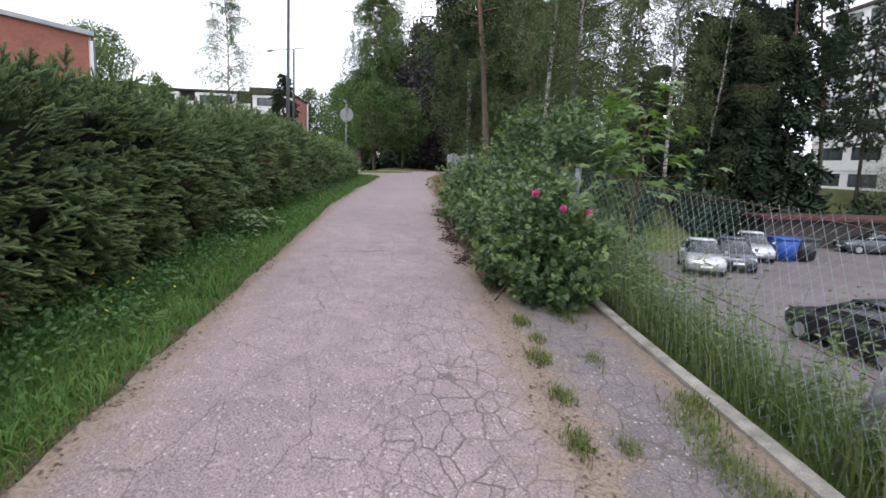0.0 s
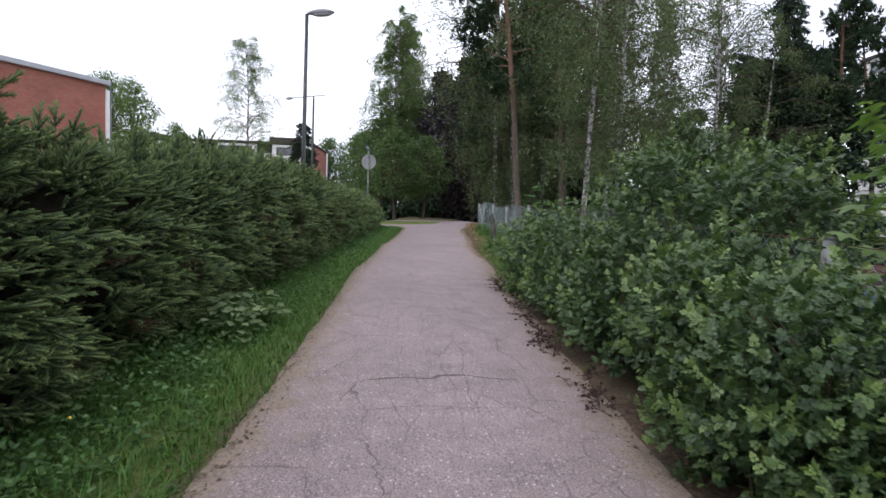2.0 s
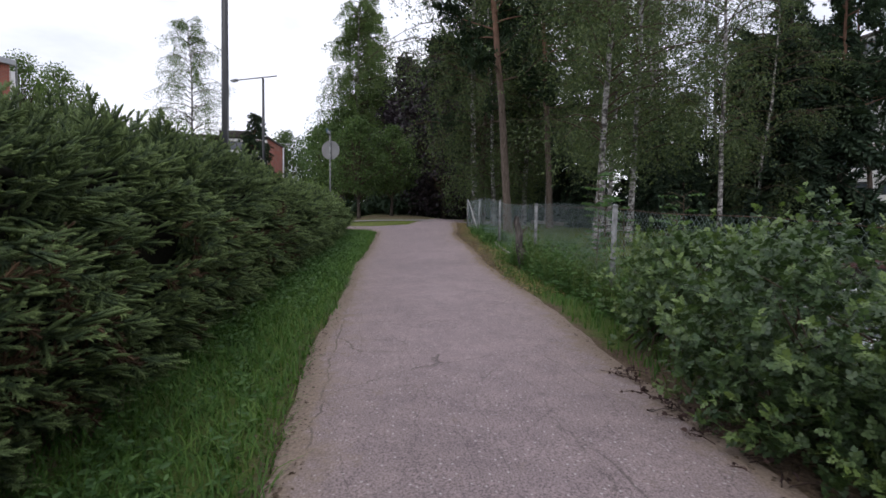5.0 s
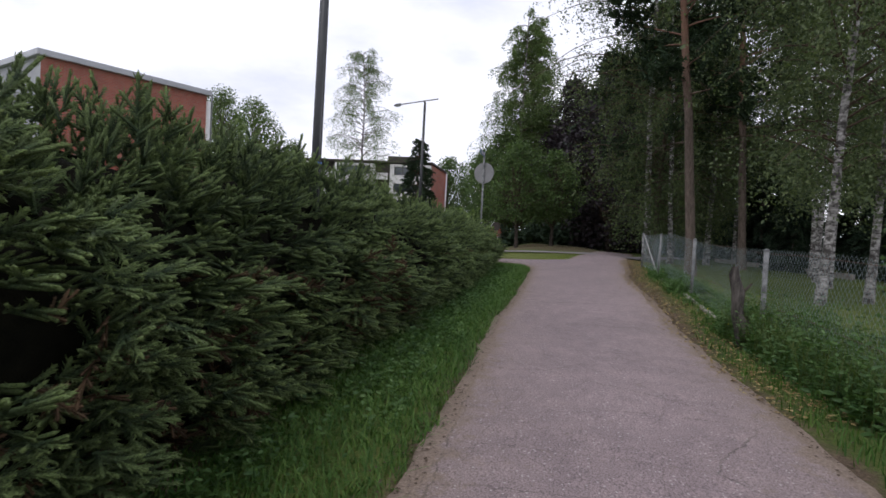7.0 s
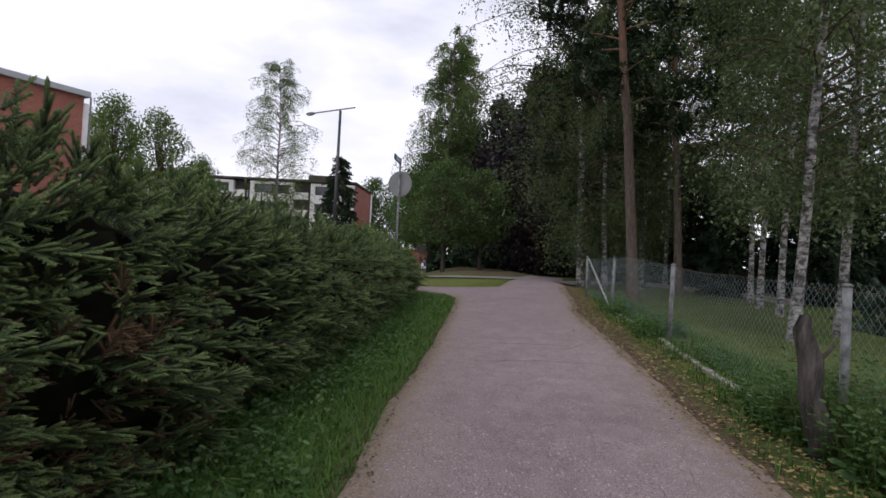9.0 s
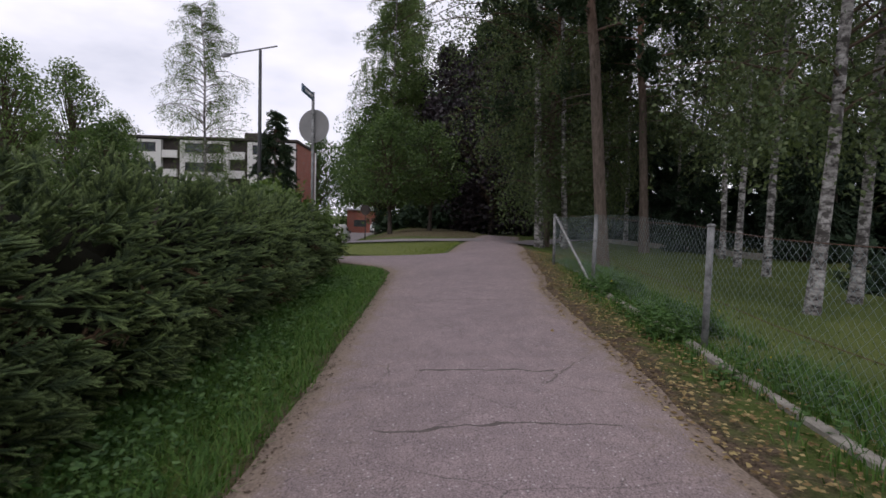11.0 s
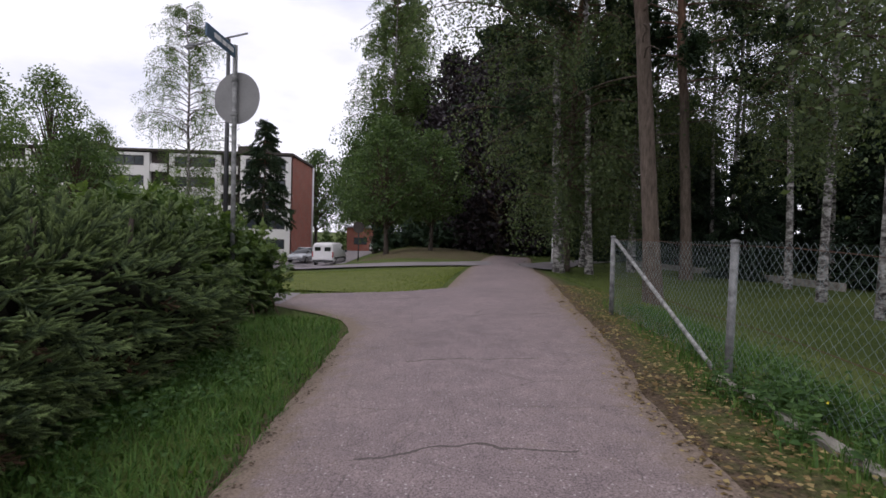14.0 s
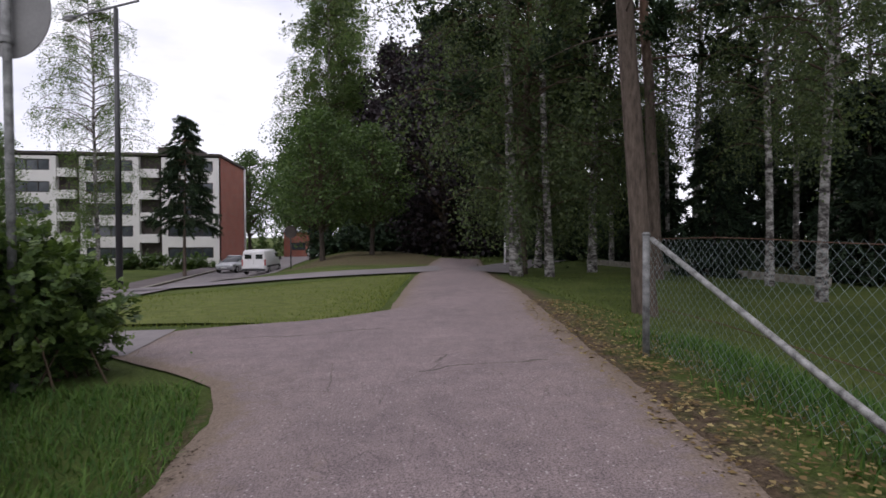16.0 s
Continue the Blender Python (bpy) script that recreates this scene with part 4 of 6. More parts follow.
p2 = tree("pine_tree", pine_shapes(15, 0.17, 25, 0.3, 3.6, 2400, 0.34), BARK_PINE, PINE_NEEDLE, (6.0, 46.2),
          "broad dark pine with a low crown", "pines of the wood")
# a thin old spruce that stands over the others
s2 = tree("spruce_tree", spruce_shapes(22, 0.2, 16, 0.3, 2.6, 700, 0.9), BARK_DARK, DARK_NEEDLE, (27.4, 45.0),
          "thin half-bare old spruce", "spruces of the wood")
copies(s2, [(22.6, 57.0, 0.95), (41.5, 49.0, 0.9), (25.0, 42.0, 1.05)], 5)
# trees at the end of the path
tree("purple_maple_tree", round_shapes(18, 0.3, 21, 4.2, 0.05, 15000, 0.32, 170), BARK_DARK, PURPLE_LEAF, (2.6, 76.0), "large maple with dark purple leaves")
tree("purple_maple_tree", round_shapes(15.5, 0.28, 22, 5.0, 0.03, 17000, 0.32, 170), BARK_DARK, PURPLE_LEAF, (5.6, 65.5), "broad maple with dark purple leaves")
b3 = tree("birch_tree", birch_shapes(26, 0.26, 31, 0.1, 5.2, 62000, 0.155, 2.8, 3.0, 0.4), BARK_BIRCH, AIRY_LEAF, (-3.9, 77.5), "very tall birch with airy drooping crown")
copies(b3, [(-2.4, 80.5, 0.9)], 8)
g1 = tree("rowan_tree", round_shapes(8.6, 0.16, 41, 2.8, 0.28, 8500, 0.16, 110), BARK_DARK, GREEN_LEAF, (-2.7, 58.5), "broad leafy green tree by the street", "leafy street trees")
copies(g1, [(0.2, 61.0, 0.95), (-5.0, 76.0, 1.5), (-6.0, 98.0, 1.4), (14.0, 76.0, 1.7), (-24.8, 62.0, 1.15), (-1.5, 84.0, 1.9), (-17.5, 112.0, 1.7), (-11.5, 128.0, 2.2), (-7.0, 122.0, 2.0), (-2.5, 106.0, 1.8), (-15.0, 142.0, 2.4), (-4.5, 132.0, 2.3)], 6)
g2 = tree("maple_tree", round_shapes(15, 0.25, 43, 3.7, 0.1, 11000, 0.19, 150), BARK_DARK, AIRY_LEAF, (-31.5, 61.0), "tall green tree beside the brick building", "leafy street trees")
copies(g2, [(-31.0, 76.0, 0.8), (-38.5, 80.0, 1.25), (-36.0, 66.0, 0.95)], 7)
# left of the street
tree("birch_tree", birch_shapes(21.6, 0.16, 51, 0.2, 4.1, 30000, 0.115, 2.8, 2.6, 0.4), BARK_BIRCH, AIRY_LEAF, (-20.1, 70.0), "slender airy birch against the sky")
tree("pine_tree", spruce_shapes(12.8, 0.13, 53, 0.34, 2.6, 1500, 0.72), BARK_PINE, PINE_NEEDLE, (-14.4, 71.4), "small dark conifer before the white building")


# ---- fence ----
POSTS = [(1.82, -1.9), (1.86, 2.2), (1.82, 5.94), (1.82, 10.0), (1.76, 14.1), (1.96, 18.1), (2.12, 22.1), (2.24, 25.86), (2.40, 29.13)]


def fence_lean(y):
    """How far the top leans out over the bank; the oldest stretch has given way."""
    return np.interp(y, [-2, 2.2, 4.5, 5.94, 7], [0.52, 0.50, 0.42, 0.05, 0.0])


def fence_height(y):
    return np.interp(y, [5, 16, 22, 29], [1.18, 1.22, 1.12, 1.06])


def fence_xy(s):
    px, py = np.array(POSTS).T
    return np.interp(s, py, px), s


def chain_link_fence():
    rng = np.random.default_rng(19)
    ob = thing("chain_link_fence", (1.8, 6.0, float(land(1.8, 6.0))), "galvanised chain link fence on steel posts beside the path", "fence")
    inv = Matrix.Translation((-1.8, -6.0, -float(land(1.8, 6.0))))
    for x, y in POSTS:
        z, h = float(land(x, y)), float(fence_height(y))
        lean = rng.normal(scale=0.012, size=2) + [float(fence_lean(y)), 0]
        h = math.sqrt(h * h - lean[0] ** 2)
        p = part("post", rod((x, y, z - 0.25), (x + lean[0], y + lean[1], z + h), 0.031, 14), GALV, ob, "", inv)
        cap = bmesh.new()
        bmesh.ops.create_uvsphere(cap, u_segments=12, v_segments=6, radius=0.038, matrix=Matrix.LocRotScale((x + lean[0], y + lean[1], z + h), None, (1, 1, 0.55)))
        part("cap", cap, GALV, p)
    # wires of the mesh, bent to and fro and hooked into one another
    a, V, F, n0 = 0.042, [], [], 0
    ys = np.arange(-1.9, 29.1, a)
    rows = 27
    r = 0.0015
    for i, y0 in enumerate(ys):
        k = np.arange(rows + 1)
        yy = y0 + a * ((k + i) % 2)
        xx, _ = fence_xy(yy)
        z0, h = land(xx, yy), fence_height(yy)
        sag = 0.03 * np.sin(y0 * 0.83) * (k / rows)
        out = fence_lean(yy)
        zz = z0 + 0.05 + (np.sqrt(h * h - out ** 2) - 0.06 + sag) * k / rows
        bow = 0.02 * np.sin(y0 * 1.9) * np.sin(np.pi * k / rows)
        P = np.stack([xx + 0.03 + out * k / rows + bow + 0.004 * ((k + i) % 2), yy, zz], -1)
        offs = np.array([[r, 0, 0], [-r * 0.5, r * 0.87, 0], [-r * 0.5, -r * 0.87, 0]])
        V.append((P[:, None] + offs[None]).reshape(-1, 3))
        j = (np.arange(rows)[:, None] * 3 + np.arange(3)[None])
        q = (np.arange(rows)[:, None] * 3 + (np.arange(3)[None] + 1) % 3)
        F.append(np.stack([j, q, q + 3, j + 3], -1).reshape(-1, 4) + n0)
        n0 += (rows + 1) * 3
    part("wire_mesh", fast_mesh("wire_mesh", np.concatenate(V), np.concatenate(F)), WIRE, ob, "", inv)
    for level in (0.42, 0.97):
        s = np.arange(-1.9, 29.15, 0.5)
        xx, _ = fence_xy(s)
        out = fence_lean(s)
        P = np.stack([xx + 0.034 + out * level, s, land(xx, s) + np.sqrt(fence_height(s) ** 2 - out ** 2) * level + 0.012 * np.sin(s * 2.3)], -1)
        part("tension_wire", fast_mesh("tension_wire", *tubes([(P, np.full(len(P), 0.003))], 4)), RUST, ob, "rusty straining wire", inv)
    z = float(land(2.41, 29.1))
    part("brace", rod((2.40, 29.05, z + 1.02), (2.28, 26.15, float(land(2.2, 26)) + 0.02), 0.022, 10), WORN_WHITE, ob, "slanting steel brace", inv)
    for (x0, y0), (x1, y1) in zip(POSTS[:-2], POSTS[1:-1]):
        bm = bmesh.new()
        n = 6
        ring = []
        for i in range(n + 1):
            t = i / n
            x, y = x0 + (x1 - x0) * t, y0 + (y1 - y0) * t
            z = float(land(min(x, 1.9), y)) if y < 16 else float(land(x, y))
            w = 0.048 + 0.004 * rng.normal()
            top = z + (0.05 if y < 16 else 0.03) + 0.006 * rng.normal()
            ring.append([bm.verts.new(c) for c in ((x - w - 0.08, y, z - 0.25), (x + w - 0.08, y, z - 0.6), (x + w - 0.08, y, top), (x + w - 0.095, y, top + 0.012),
                                                    (x - w - 0.065, y, top + 0.012), (x - w - 0.08, y, top))])
        for p, q in zip(ring[:-1], ring[1:]):
            for k in range(6):
                bm.faces.new((p[k], p[(k + 1) % 6], q[(k + 1) % 6], q[k]))
        bm.faces.new(ring[0][::-1])
        bm.faces.new(ring[-1])
        part("base_beam", bm, CONCRETE, ob, "worn concrete base beam", inv)


chain_link_fence()

# ---- shrubs ----
ROSE_V = np.concatenate([LEAF_V * [0.42, 0.62, 0.6] @ np.array([[np.cos(a), -np.sin(a), 0], [np.sin(a), np.cos(a), 0], [0, 0, 1]]).T + [x, 0, 0]
                         for x, a in ((0.15, 1.1), (0.15, -1.1), (0.45, 0.9), (0.45, -0.9), (0.62, 0.0))])
ROSE_F = np.concatenate([LEAF_F + 4 * i for i in range(5)])


def foot(x):
    return x if x > 5 else min(x, 1.7)


def shrub(name, lobes, leaf, n, size, label, category, seed, shape=(ROSE_V, ROSE_F), stems=26, group=""):
    """A shrub of leafy lobes (centre above the ground, radii), with stems from the ground."""
    rng = np.random.default_rng(seed)
    cx, cy = np.mean([q[0] for q in lobes]), np.mean([q[1] for q in lobes])
    z0 = float(land(cx, cy))
    ob = thing(name, (cx, cy, z0), label, category, group)
    inv = np.array([cx, cy, z0])
    C, D, T, lines = [], [], [], []
    area = sum((q[3] * q[4] * q[5]) ** (2 / 3) for q in lobes)
    for x, y, z, rx, ry, rz in lobes:
        c = np.array([x, y, float(land(foot(x), y)) + z])
        k = 13
        m = int(n * (rx * ry * rz) ** (2 / 3) / area / k)
        g = rng.normal(size=(m, 3))
        g /= np.linalg.norm(g, axis=1, keepdims=True)
        depth = 1 - 0.5 * rng.random((m, 1)) ** 1.2
        lump = 1 + 0.17 * wavy(g[:, :1] * 5 + x, g[:, 1:2] * 5 + y) + 0.14 * wavy(g[:, 2:] * 7 + y, g[:, :1] * 6 + x) + 0.07 * rng.normal(size=(m, 1))
        P = c + g * depth * lump * [rx, ry, rz]
        # each shoot grows outwards and up, its leaves set round it
        shoot = g * 0.7 + rng.normal(size=(m, 3)) * 0.35 + [0, 0, 0.55]
        shoot /= np.linalg.norm(shoot, axis=1, keepdims=True)
        f = np.tile((np.arange(k) + 0.5) / k, m)
        axis_v = np.repeat(shoot, k, 0)
        P = np.repeat(P, k, 0) + axis_v * ((f - 0.6) * size * 3.4)[:, None]
        away = rng.normal(size=(m * k, 3))
        away -= axis_v * np.sum(away * axis_v, 1, keepdims=True)
        away /= np.linalg.norm(away, axis=1, keepdims=True)
        ok = P[:, 2] > land(P[:, 0] if x > 5 else np.minimum(P[:, 0], 1.9), P[:, 1]) + 0.04 - (1.0 if 2.8 < x < 5 else 0.0)
        C.append(P[ok])
        D.append((away + axis_v * (0.15 + 0.7 * f)[:, None])[ok])
        T.append(np.where(np.repeat(depth[:, 0] > 0.86, k), f, f * 0.35)[ok])
        for _ in range(stems if rz > 0.4 else 0):
            b = np.array([x + rng.normal() * rx * 0.35, y + rng.normal() * ry * 0.45, 0.0])
            b[2] = float(land(b[0] if x > 2.8 else min(b[0], 1.8), b[1])) - 0.05
            e = c + np.clip(rng.normal(size=3), -1.3, 1.3) * 0.36 * np.array([rx, ry, rz]) + [0, 0, rz * 0.15]
            mid = (b + e) / 2 + rng.normal(size=3) * 0.08
            lines.append((np.stack([b, mid, e]) - inv, (0.011, 0.008, 0.003)))
    C, D, T = np.concatenate(C), np.concatenate(D), np.concatenate(T)
    V, F = strew(*shape, flat_frames(D, rng), C - inv, rng.uniform(0.65, 1.3, len(C)) * size * (1.1 - 0.4 * T))
    part("foliage", with_tips(fast_mesh("foliage", V, F), np.repeat(T, len(shape[0]))), leaf, ob)
    tagged(part("branchwork", fast_mesh("branchwork", *tubes(lines, 5)), TWIG, ob), kind="stuff")
    return ob, inv


def blossom(parent, at, inv, r, seed):
    rng = np.random.default_rng(seed)
    pts = []
    for layer, tilt, count in ((1.0, 0.35, 6), (0.75, 0.75, 5), (0.45, 1.1, 4)):
        for i in range(count):
            a = 2 * np.pi * i / count + layer * 2
            pts.append((np.cos(a) * np.cos(tilt) * layer, np.sin(a) * np.cos(tilt) * layer, np.sin(tilt) * layer))
    D = np.array(pts) + rng.normal(scale=0.1, size=(len(pts), 3))
    V, F = strew(OVAL_V * [1, 1.35, 1], OVAL_F, frames_from(D, rng), np.zeros_like(D), np.full(len(D), r))
    part("flower", fast_mesh("flower", V, F), PINK, parent, "bright pink rose flower", Matrix.Translation(Vector(at) - Vector(inv)) @ Matrix.Rotation(-0.8, 4, "Y") @ Matrix.Rotation(0.9, 4, "X"))


rose, rose_at = shrub("rose_bush", [(1.38, 5.2, 0.54, 0.58, 0.70, 0.58), (1.48, 6.2, 0.60, 0.60, 0.80, 0.58), (1.22, 5.5, 0.26, 0.42, 0.85, 0.32), (1.35, 4.75, 0.30, 0.46, 0.5, 0.38)], ROSE_LEAF, 18500, 0.06,
                      "dense green rose bush with pink flowers", "bush", 61, group="roses along the fence")
blossom(rose, (1.09, 4.5, 1.18), rose_at, 0.038, 1)
blossom(rose, (1.62, 4.75, 1.02), rose_at, 0.036, 3)
blossom(rose, (1.30, 4.42, 1.07), rose_at, 0.036, 2)
shrub("rose_bush", [(1.50, 7.6, 0.52, 0.68, 0.95, 0.66), (1.52, 9.2, 0.52, 0.66, 1.05, 0.62), (1.22, 7.3, 0.27, 0.46, 0.95, 0.34), (1.22, 8.9, 0.27, 0.46, 1.0, 0.34)], ROSE_LEAF, 15000, 0.06,
      "dense green rose bush without flowers", "bush", 62, group="roses along the fence")
shrub("rose_bush", [(1.55, 10.6, 0.55, 0.9, 1.15, 0.72), (1.72, 12.2, 0.52, 0.78, 0.9, 0.62), (1.2, 10.5, 0.25, 0.45, 1.0, 0.32)], ROSE_LEAF, 13750, 0.06,
      "low spreading green rose bush", "bush", 63, group="roses along the fence")
shrub("tall_shrub", [(2.35, 7.3, 1.12, 0.75, 0.85, 0.78), (2.25, 8.6, 1.2, 0.9, 1.05, 0.88)], ROSE_LEAF, 13125, 0.06,
      "tall leafy green shrub behind the roses", "bush", 64)
shrub("broadleaf_bush", [(-3.05, 29.5, 0.72, 0.75, 0.70, 0.75), (-3.5, 28.0, 0.85, 0.75, 0.95, 0.85), (-2.65, 29.75, 0.5, 0.52, 0.45, 0.5)], BUSH_LEAF, 9500, 0.12,
      "dark broad-leaved bush at the hedge end", "bush", 65)
shrub("broadleaf_bush", [(-3.55, 28.7, 1.0, 0.8, 0.9, 0.75), (-4.2, 27.0, 0.75, 0.9, 1.1, 0.7)], BUSH_LEAF, 5200, 0.12,
      "light green leafy bush behind the hedge", "bush", 66)
low_hedge = shrub("clipped_bush", [(-17.5, 84.0, 0.6, 2.6, 0.7, 0.7), (-22.5, 84.0, 0.6, 2.8, 0.7, 0.75), (-28.0, 84.0, 0.6, 3.0, 0.7, 0.7)], GREEN_LEAF, 2200, 0.42,
                  "low dark hedge before the white building", "hedge", 67)
under = shrub("undergrowth", [(4.5, 68.0, 1.1, 3.0, 1.4, 1.4), (9.5, 66.5, 1.1, 3.2, 1.5, 1.5), (15.0, 62.0, 1.2, 3.2, 2.0, 1.6), (0.0, 70.0, 0.9, 2.6, 1.3, 1.1), (-3.6, 74.5, 0.8, 1.6, 1.2, 1.0)],
              DARK_NEEDLE, 5200, 0.55, "dark undergrowth at the end of the path", "bush", 68)


shrub("bank_bush", [(2.4, 6.4, 0.0, 0.5, 0.8, 0.7), (2.9, 8.4, -0.1, 0.65, 1.2, 0.9), (3.4, 10.8, -0.3, 0.95, 1.3, 1.0), (4.4, 13.5, -0.6, 1.2, 1.6, 1.2), (4.7, 16.0, -0.3, 1.2, 1.5, 1.1), (6.0, 18.8, 0.8, 1.3, 1.5, 1.3)], ROSE_LEAF, 9500, 0.09,
      "wild green bush on the bank below the fence", "bush", 69)
shrub("undergrowth", [(14.6, 34.5, 0.9, 2.4, 1.6, 1.9), (18.4, 36.0, 1.0, 2.6, 1.6, 2.1), (22.5, 39.5, 1.2, 2.8, 1.6, 2.4), (27.0, 43.6, 1.5, 3.0, 1.4, 2.8), (32.5, 44.0, 1.5, 3.2, 1.4, 2.8), (38.5, 44.0, 1.5, 3.2, 1.4, 2.8), (12.4, 31.5, 0.7, 1.8, 1.6, 1.5)],
      DARK_NEEDLE, 6200, 0.42, "dark bushes along the far edge of the lot", "bush", 70)


shrub("undergrowth", [(-18.0, 131.0, 1.6, 5.0, 1.6, 2.6), (-10.0, 133.0, 1.8, 5.5, 1.6, 2.9), (-2.0, 131.0, 1.6, 5.0, 1.6, 2.6), (4.0, 122.0, 1.6, 5.0, 1.6, 2.6)], GREEN_LEAF, 3600, 0.6,
      "green bushes closing the far end of the street", "bush", 72)


def maple_leaf_mesh():
    """A five-lobed leaf with a stalk, slightly cupped."""
    ang = [(-150, 0.35), (-118, 0.72), (-95, 0.42), (-58, 0.95), (-30, 0.5), (0, 1.1), (30, 0.5), (58, 0.95), (95, 0.42), (118, 0.72), (150, 0.35)]
    V = [(0, 0, 0)] + [(math.cos(radians(a)) * r, math.sin(radians(a)) * r, -0.16 * r * r) for a, r in ang]
    F = [(0, i, i + 1) for i in range(1, len(ang))]
    V += [(0, 0.012, 0), (0, -0.012, 0), (-0.9, 0, -0.1)]
    F.append((len(V) - 3, len(V) - 2, len(V) - 1))
    return fast_mesh("leaf", V, np.array(F))


def maple_sapling():
    rng = np.random.default_rng(71)
    x, y = 2.55, 5.95
    z = float(land(1.9, y)) - 0.4
    ob = thing("maple_sapling", (x, y, z), "young maple with large light green leaves over the fence", "sapling")
    part("stem", fast_mesh("stem", *tubes([([(0, 0, -0.6), (-0.03, 0.02, 0.9), (0.0, 0.0, 1.6), (0.05, 0.05, 2.3)], (0.025, 0.02, 0.014, 0.006))], 6)), TWIG, ob)
    leaf = maple_leaf_mesh()
    leaf.materials.append(MAPLE_LEAF)
    for i in range(24):
        h = 1.15 + 0.048 * i
        a = i * 2.4
        reach = 0.72 * (1 - 0.4 * i / 24) * (0.75 + 0.25 * math.sin(i * 1.7))
        tip = np.array([math.cos(a) * reach, math.sin(a) * reach, h + 0.16])
        part("twig", fast_mesh("twig", *tubes([([(0, 0, h - 0.05), tuple(tip * [0.5, 0.5, 1] + [0, 0, -0.03]), tuple(tip)], (0.008, 0.005, 0.003))], 5)), TWIG, ob)
        for q in range(6):
            at = tip * rng.uniform(0.45, 1.1) * [1, 1, 0] + [0, 0, tip[2] + rng.uniform(-0.06, 0.12)] + rng.normal(scale=0.07, size=3)
            size = rng.uniform(0.08, 0.14)
            m = Matrix.Translation(at) @ Matrix.Rotation(a + rng.normal() * 0.5, 4, "Z") @ Matrix.Rotation(rng.uniform(-0.1, 0.5), 4, "Y") @ Matrix.Rotation(rng.normal() * 0.25, 4, "X")
            part("leaf", leaf, None, ob, "", m @ Matrix.Scale(size, 4))


maple_sapling()


def rowan_sapling(x, y, h, seed):
    """A thin stem with feathered leaves."""
    rng = np.random.default_rng(seed)
    ob = thing("rowan_sapling", (x, y, float(land(x, y))), "thin young rowan with feathered leaves by the fence", "sapling", "saplings by the fence")
    lines, C, D = [([(0, 0, -0.1), (0.02, 0, h * 0.5), (0.0, 0.03, h)], (0.012, 0.009, 0.004))], [], []
    for i in range(int(h * 16)):
        z, a, l = h * (0.22 + 0.78 * rng.random()), rng.uniform(0, 6.28), rng.uniform(0.18, 0.3)
        e = np.array([math.cos(a) * l, math.sin(a) * l, z + 0.02])
        lines.append(([(0, 0, z), tuple(e * [0.5, 0.5, 1] + [0, 0, 0.04]), tuple(e)], (0.004, 0.003, 0.002)))
        side_v = np.array([-math.sin(a), math.cos(a), 0])
        for k in range(6):
            p = np.array([0, 0, z]) + (e - [0, 0, z]) * (0.3 + 0.14 * k)
            for s in (1, -1):
                C.append(p)
                D.append(side_v * s + (e - [0, 0, z]) + [0, 0, -0.15])
    C, D = np.array(C), np.array(D)
    V, F = strew(LEAF_V, LEAF_F, frames_from(D, rng), C, np.full(len(C), 0.075))
    part("stem", fast_mesh("stem", *tubes(lines, 5)), TWIG, ob)
    part("foliage", fast_mesh("foliage", V, F), WEED_LEAF, ob)


for i, (x, y, h) in enumerate([(2.15, 15.6, 1.7), (2.6, 16.4, 1.5), (2.9, 14.6, 1.9), (2.1, 13.3, 1.2), (3.4, 17.5, 1.4)]):
    rowan_sapling(x, y, h, 80 + i)


BARK_SNAG = bark_rough("mottled_dead_bark", (0.012, 0.011, 0.010), (0.14, 0.125, 0.11))


def old_stump_post():
    """A weathered broken post among the weeds by the fence."""
    x, y = 1.58, 17.9
    rng = np.random.default_rng(77)
    ob = thing("tree_snag", (x, y, float(land(x, y))), "broken dark mottled snag standing by the fence", "tree stump")
    line = [((0.14, -0.10, -0.1), (0.07, -0.05, 0.2), (0.01, 0.0, 0.42), (0.0, 0.0, 0.66), (-0.04, 0.01, 0.86), (-0.03, 0.01, 0.97)), (0.085, 0.09, 0.068, 0.076, 0.062, 0.03)]
    V, F = tubes([line], 12)
    V = np.asarray(V) + rng.normal(scale=0.013, size=np.shape(V))
    part("trunk", fast_mesh("trunk", V, F), BARK_SNAG, ob)
    part("side_stub", rod((0.02, 0, 0.62), (0.15, -0.03, 0.78), 0.022, 7, 0.012), BARK_DARK, ob)


old_stump_post()


# ---- grass, weeds and litter ----
def blades(n, region, height, seed, width=0.006, lean=0.45, lift=0.0):
    """Bent blades on the ground where region(rng, n) puts them."""
    rng = np.random.default_rng(seed)
    x, y = region(rng, n)
    z = land(x, y) + lift
    m = len(x)
    h = height * rng.uniform(0.45, 1.25, m)
    a, b = rng.uniform(0, 2 * np.pi, m), rng.uniform(0.1, lean, m) * h
    w = width * rng.uniform(0.7, 1.4, m)
    base = np.stack([x, y, z - 0.01], -1)
    side_v = np.stack([-np.sin(a) * w, np.cos(a) * w, 0 * a], -1)
    bend = np.stack([np.cos(a) * b, np.sin(a) * b, 0 * a], -1)
    mid = base + bend * 0.35 + np.stack([0 * h, 0 * h, h * 0.6], -1)
    tip = base + bend * 1.3 + np.stack([0 * h, 0 * h, h], -1)
    V = np.stack([base - side_v, base + side_v, mid + side_v * 0.7, mid - side_v * 0.7, tip], 1).reshape(-1, 3)
    i = np.arange(m) * 5
    return fast_mesh("blades", V, np.stack([i, i + 1, i + 2, i + 3], -1), np.stack([i + 3, i + 2, i + 4], -1))


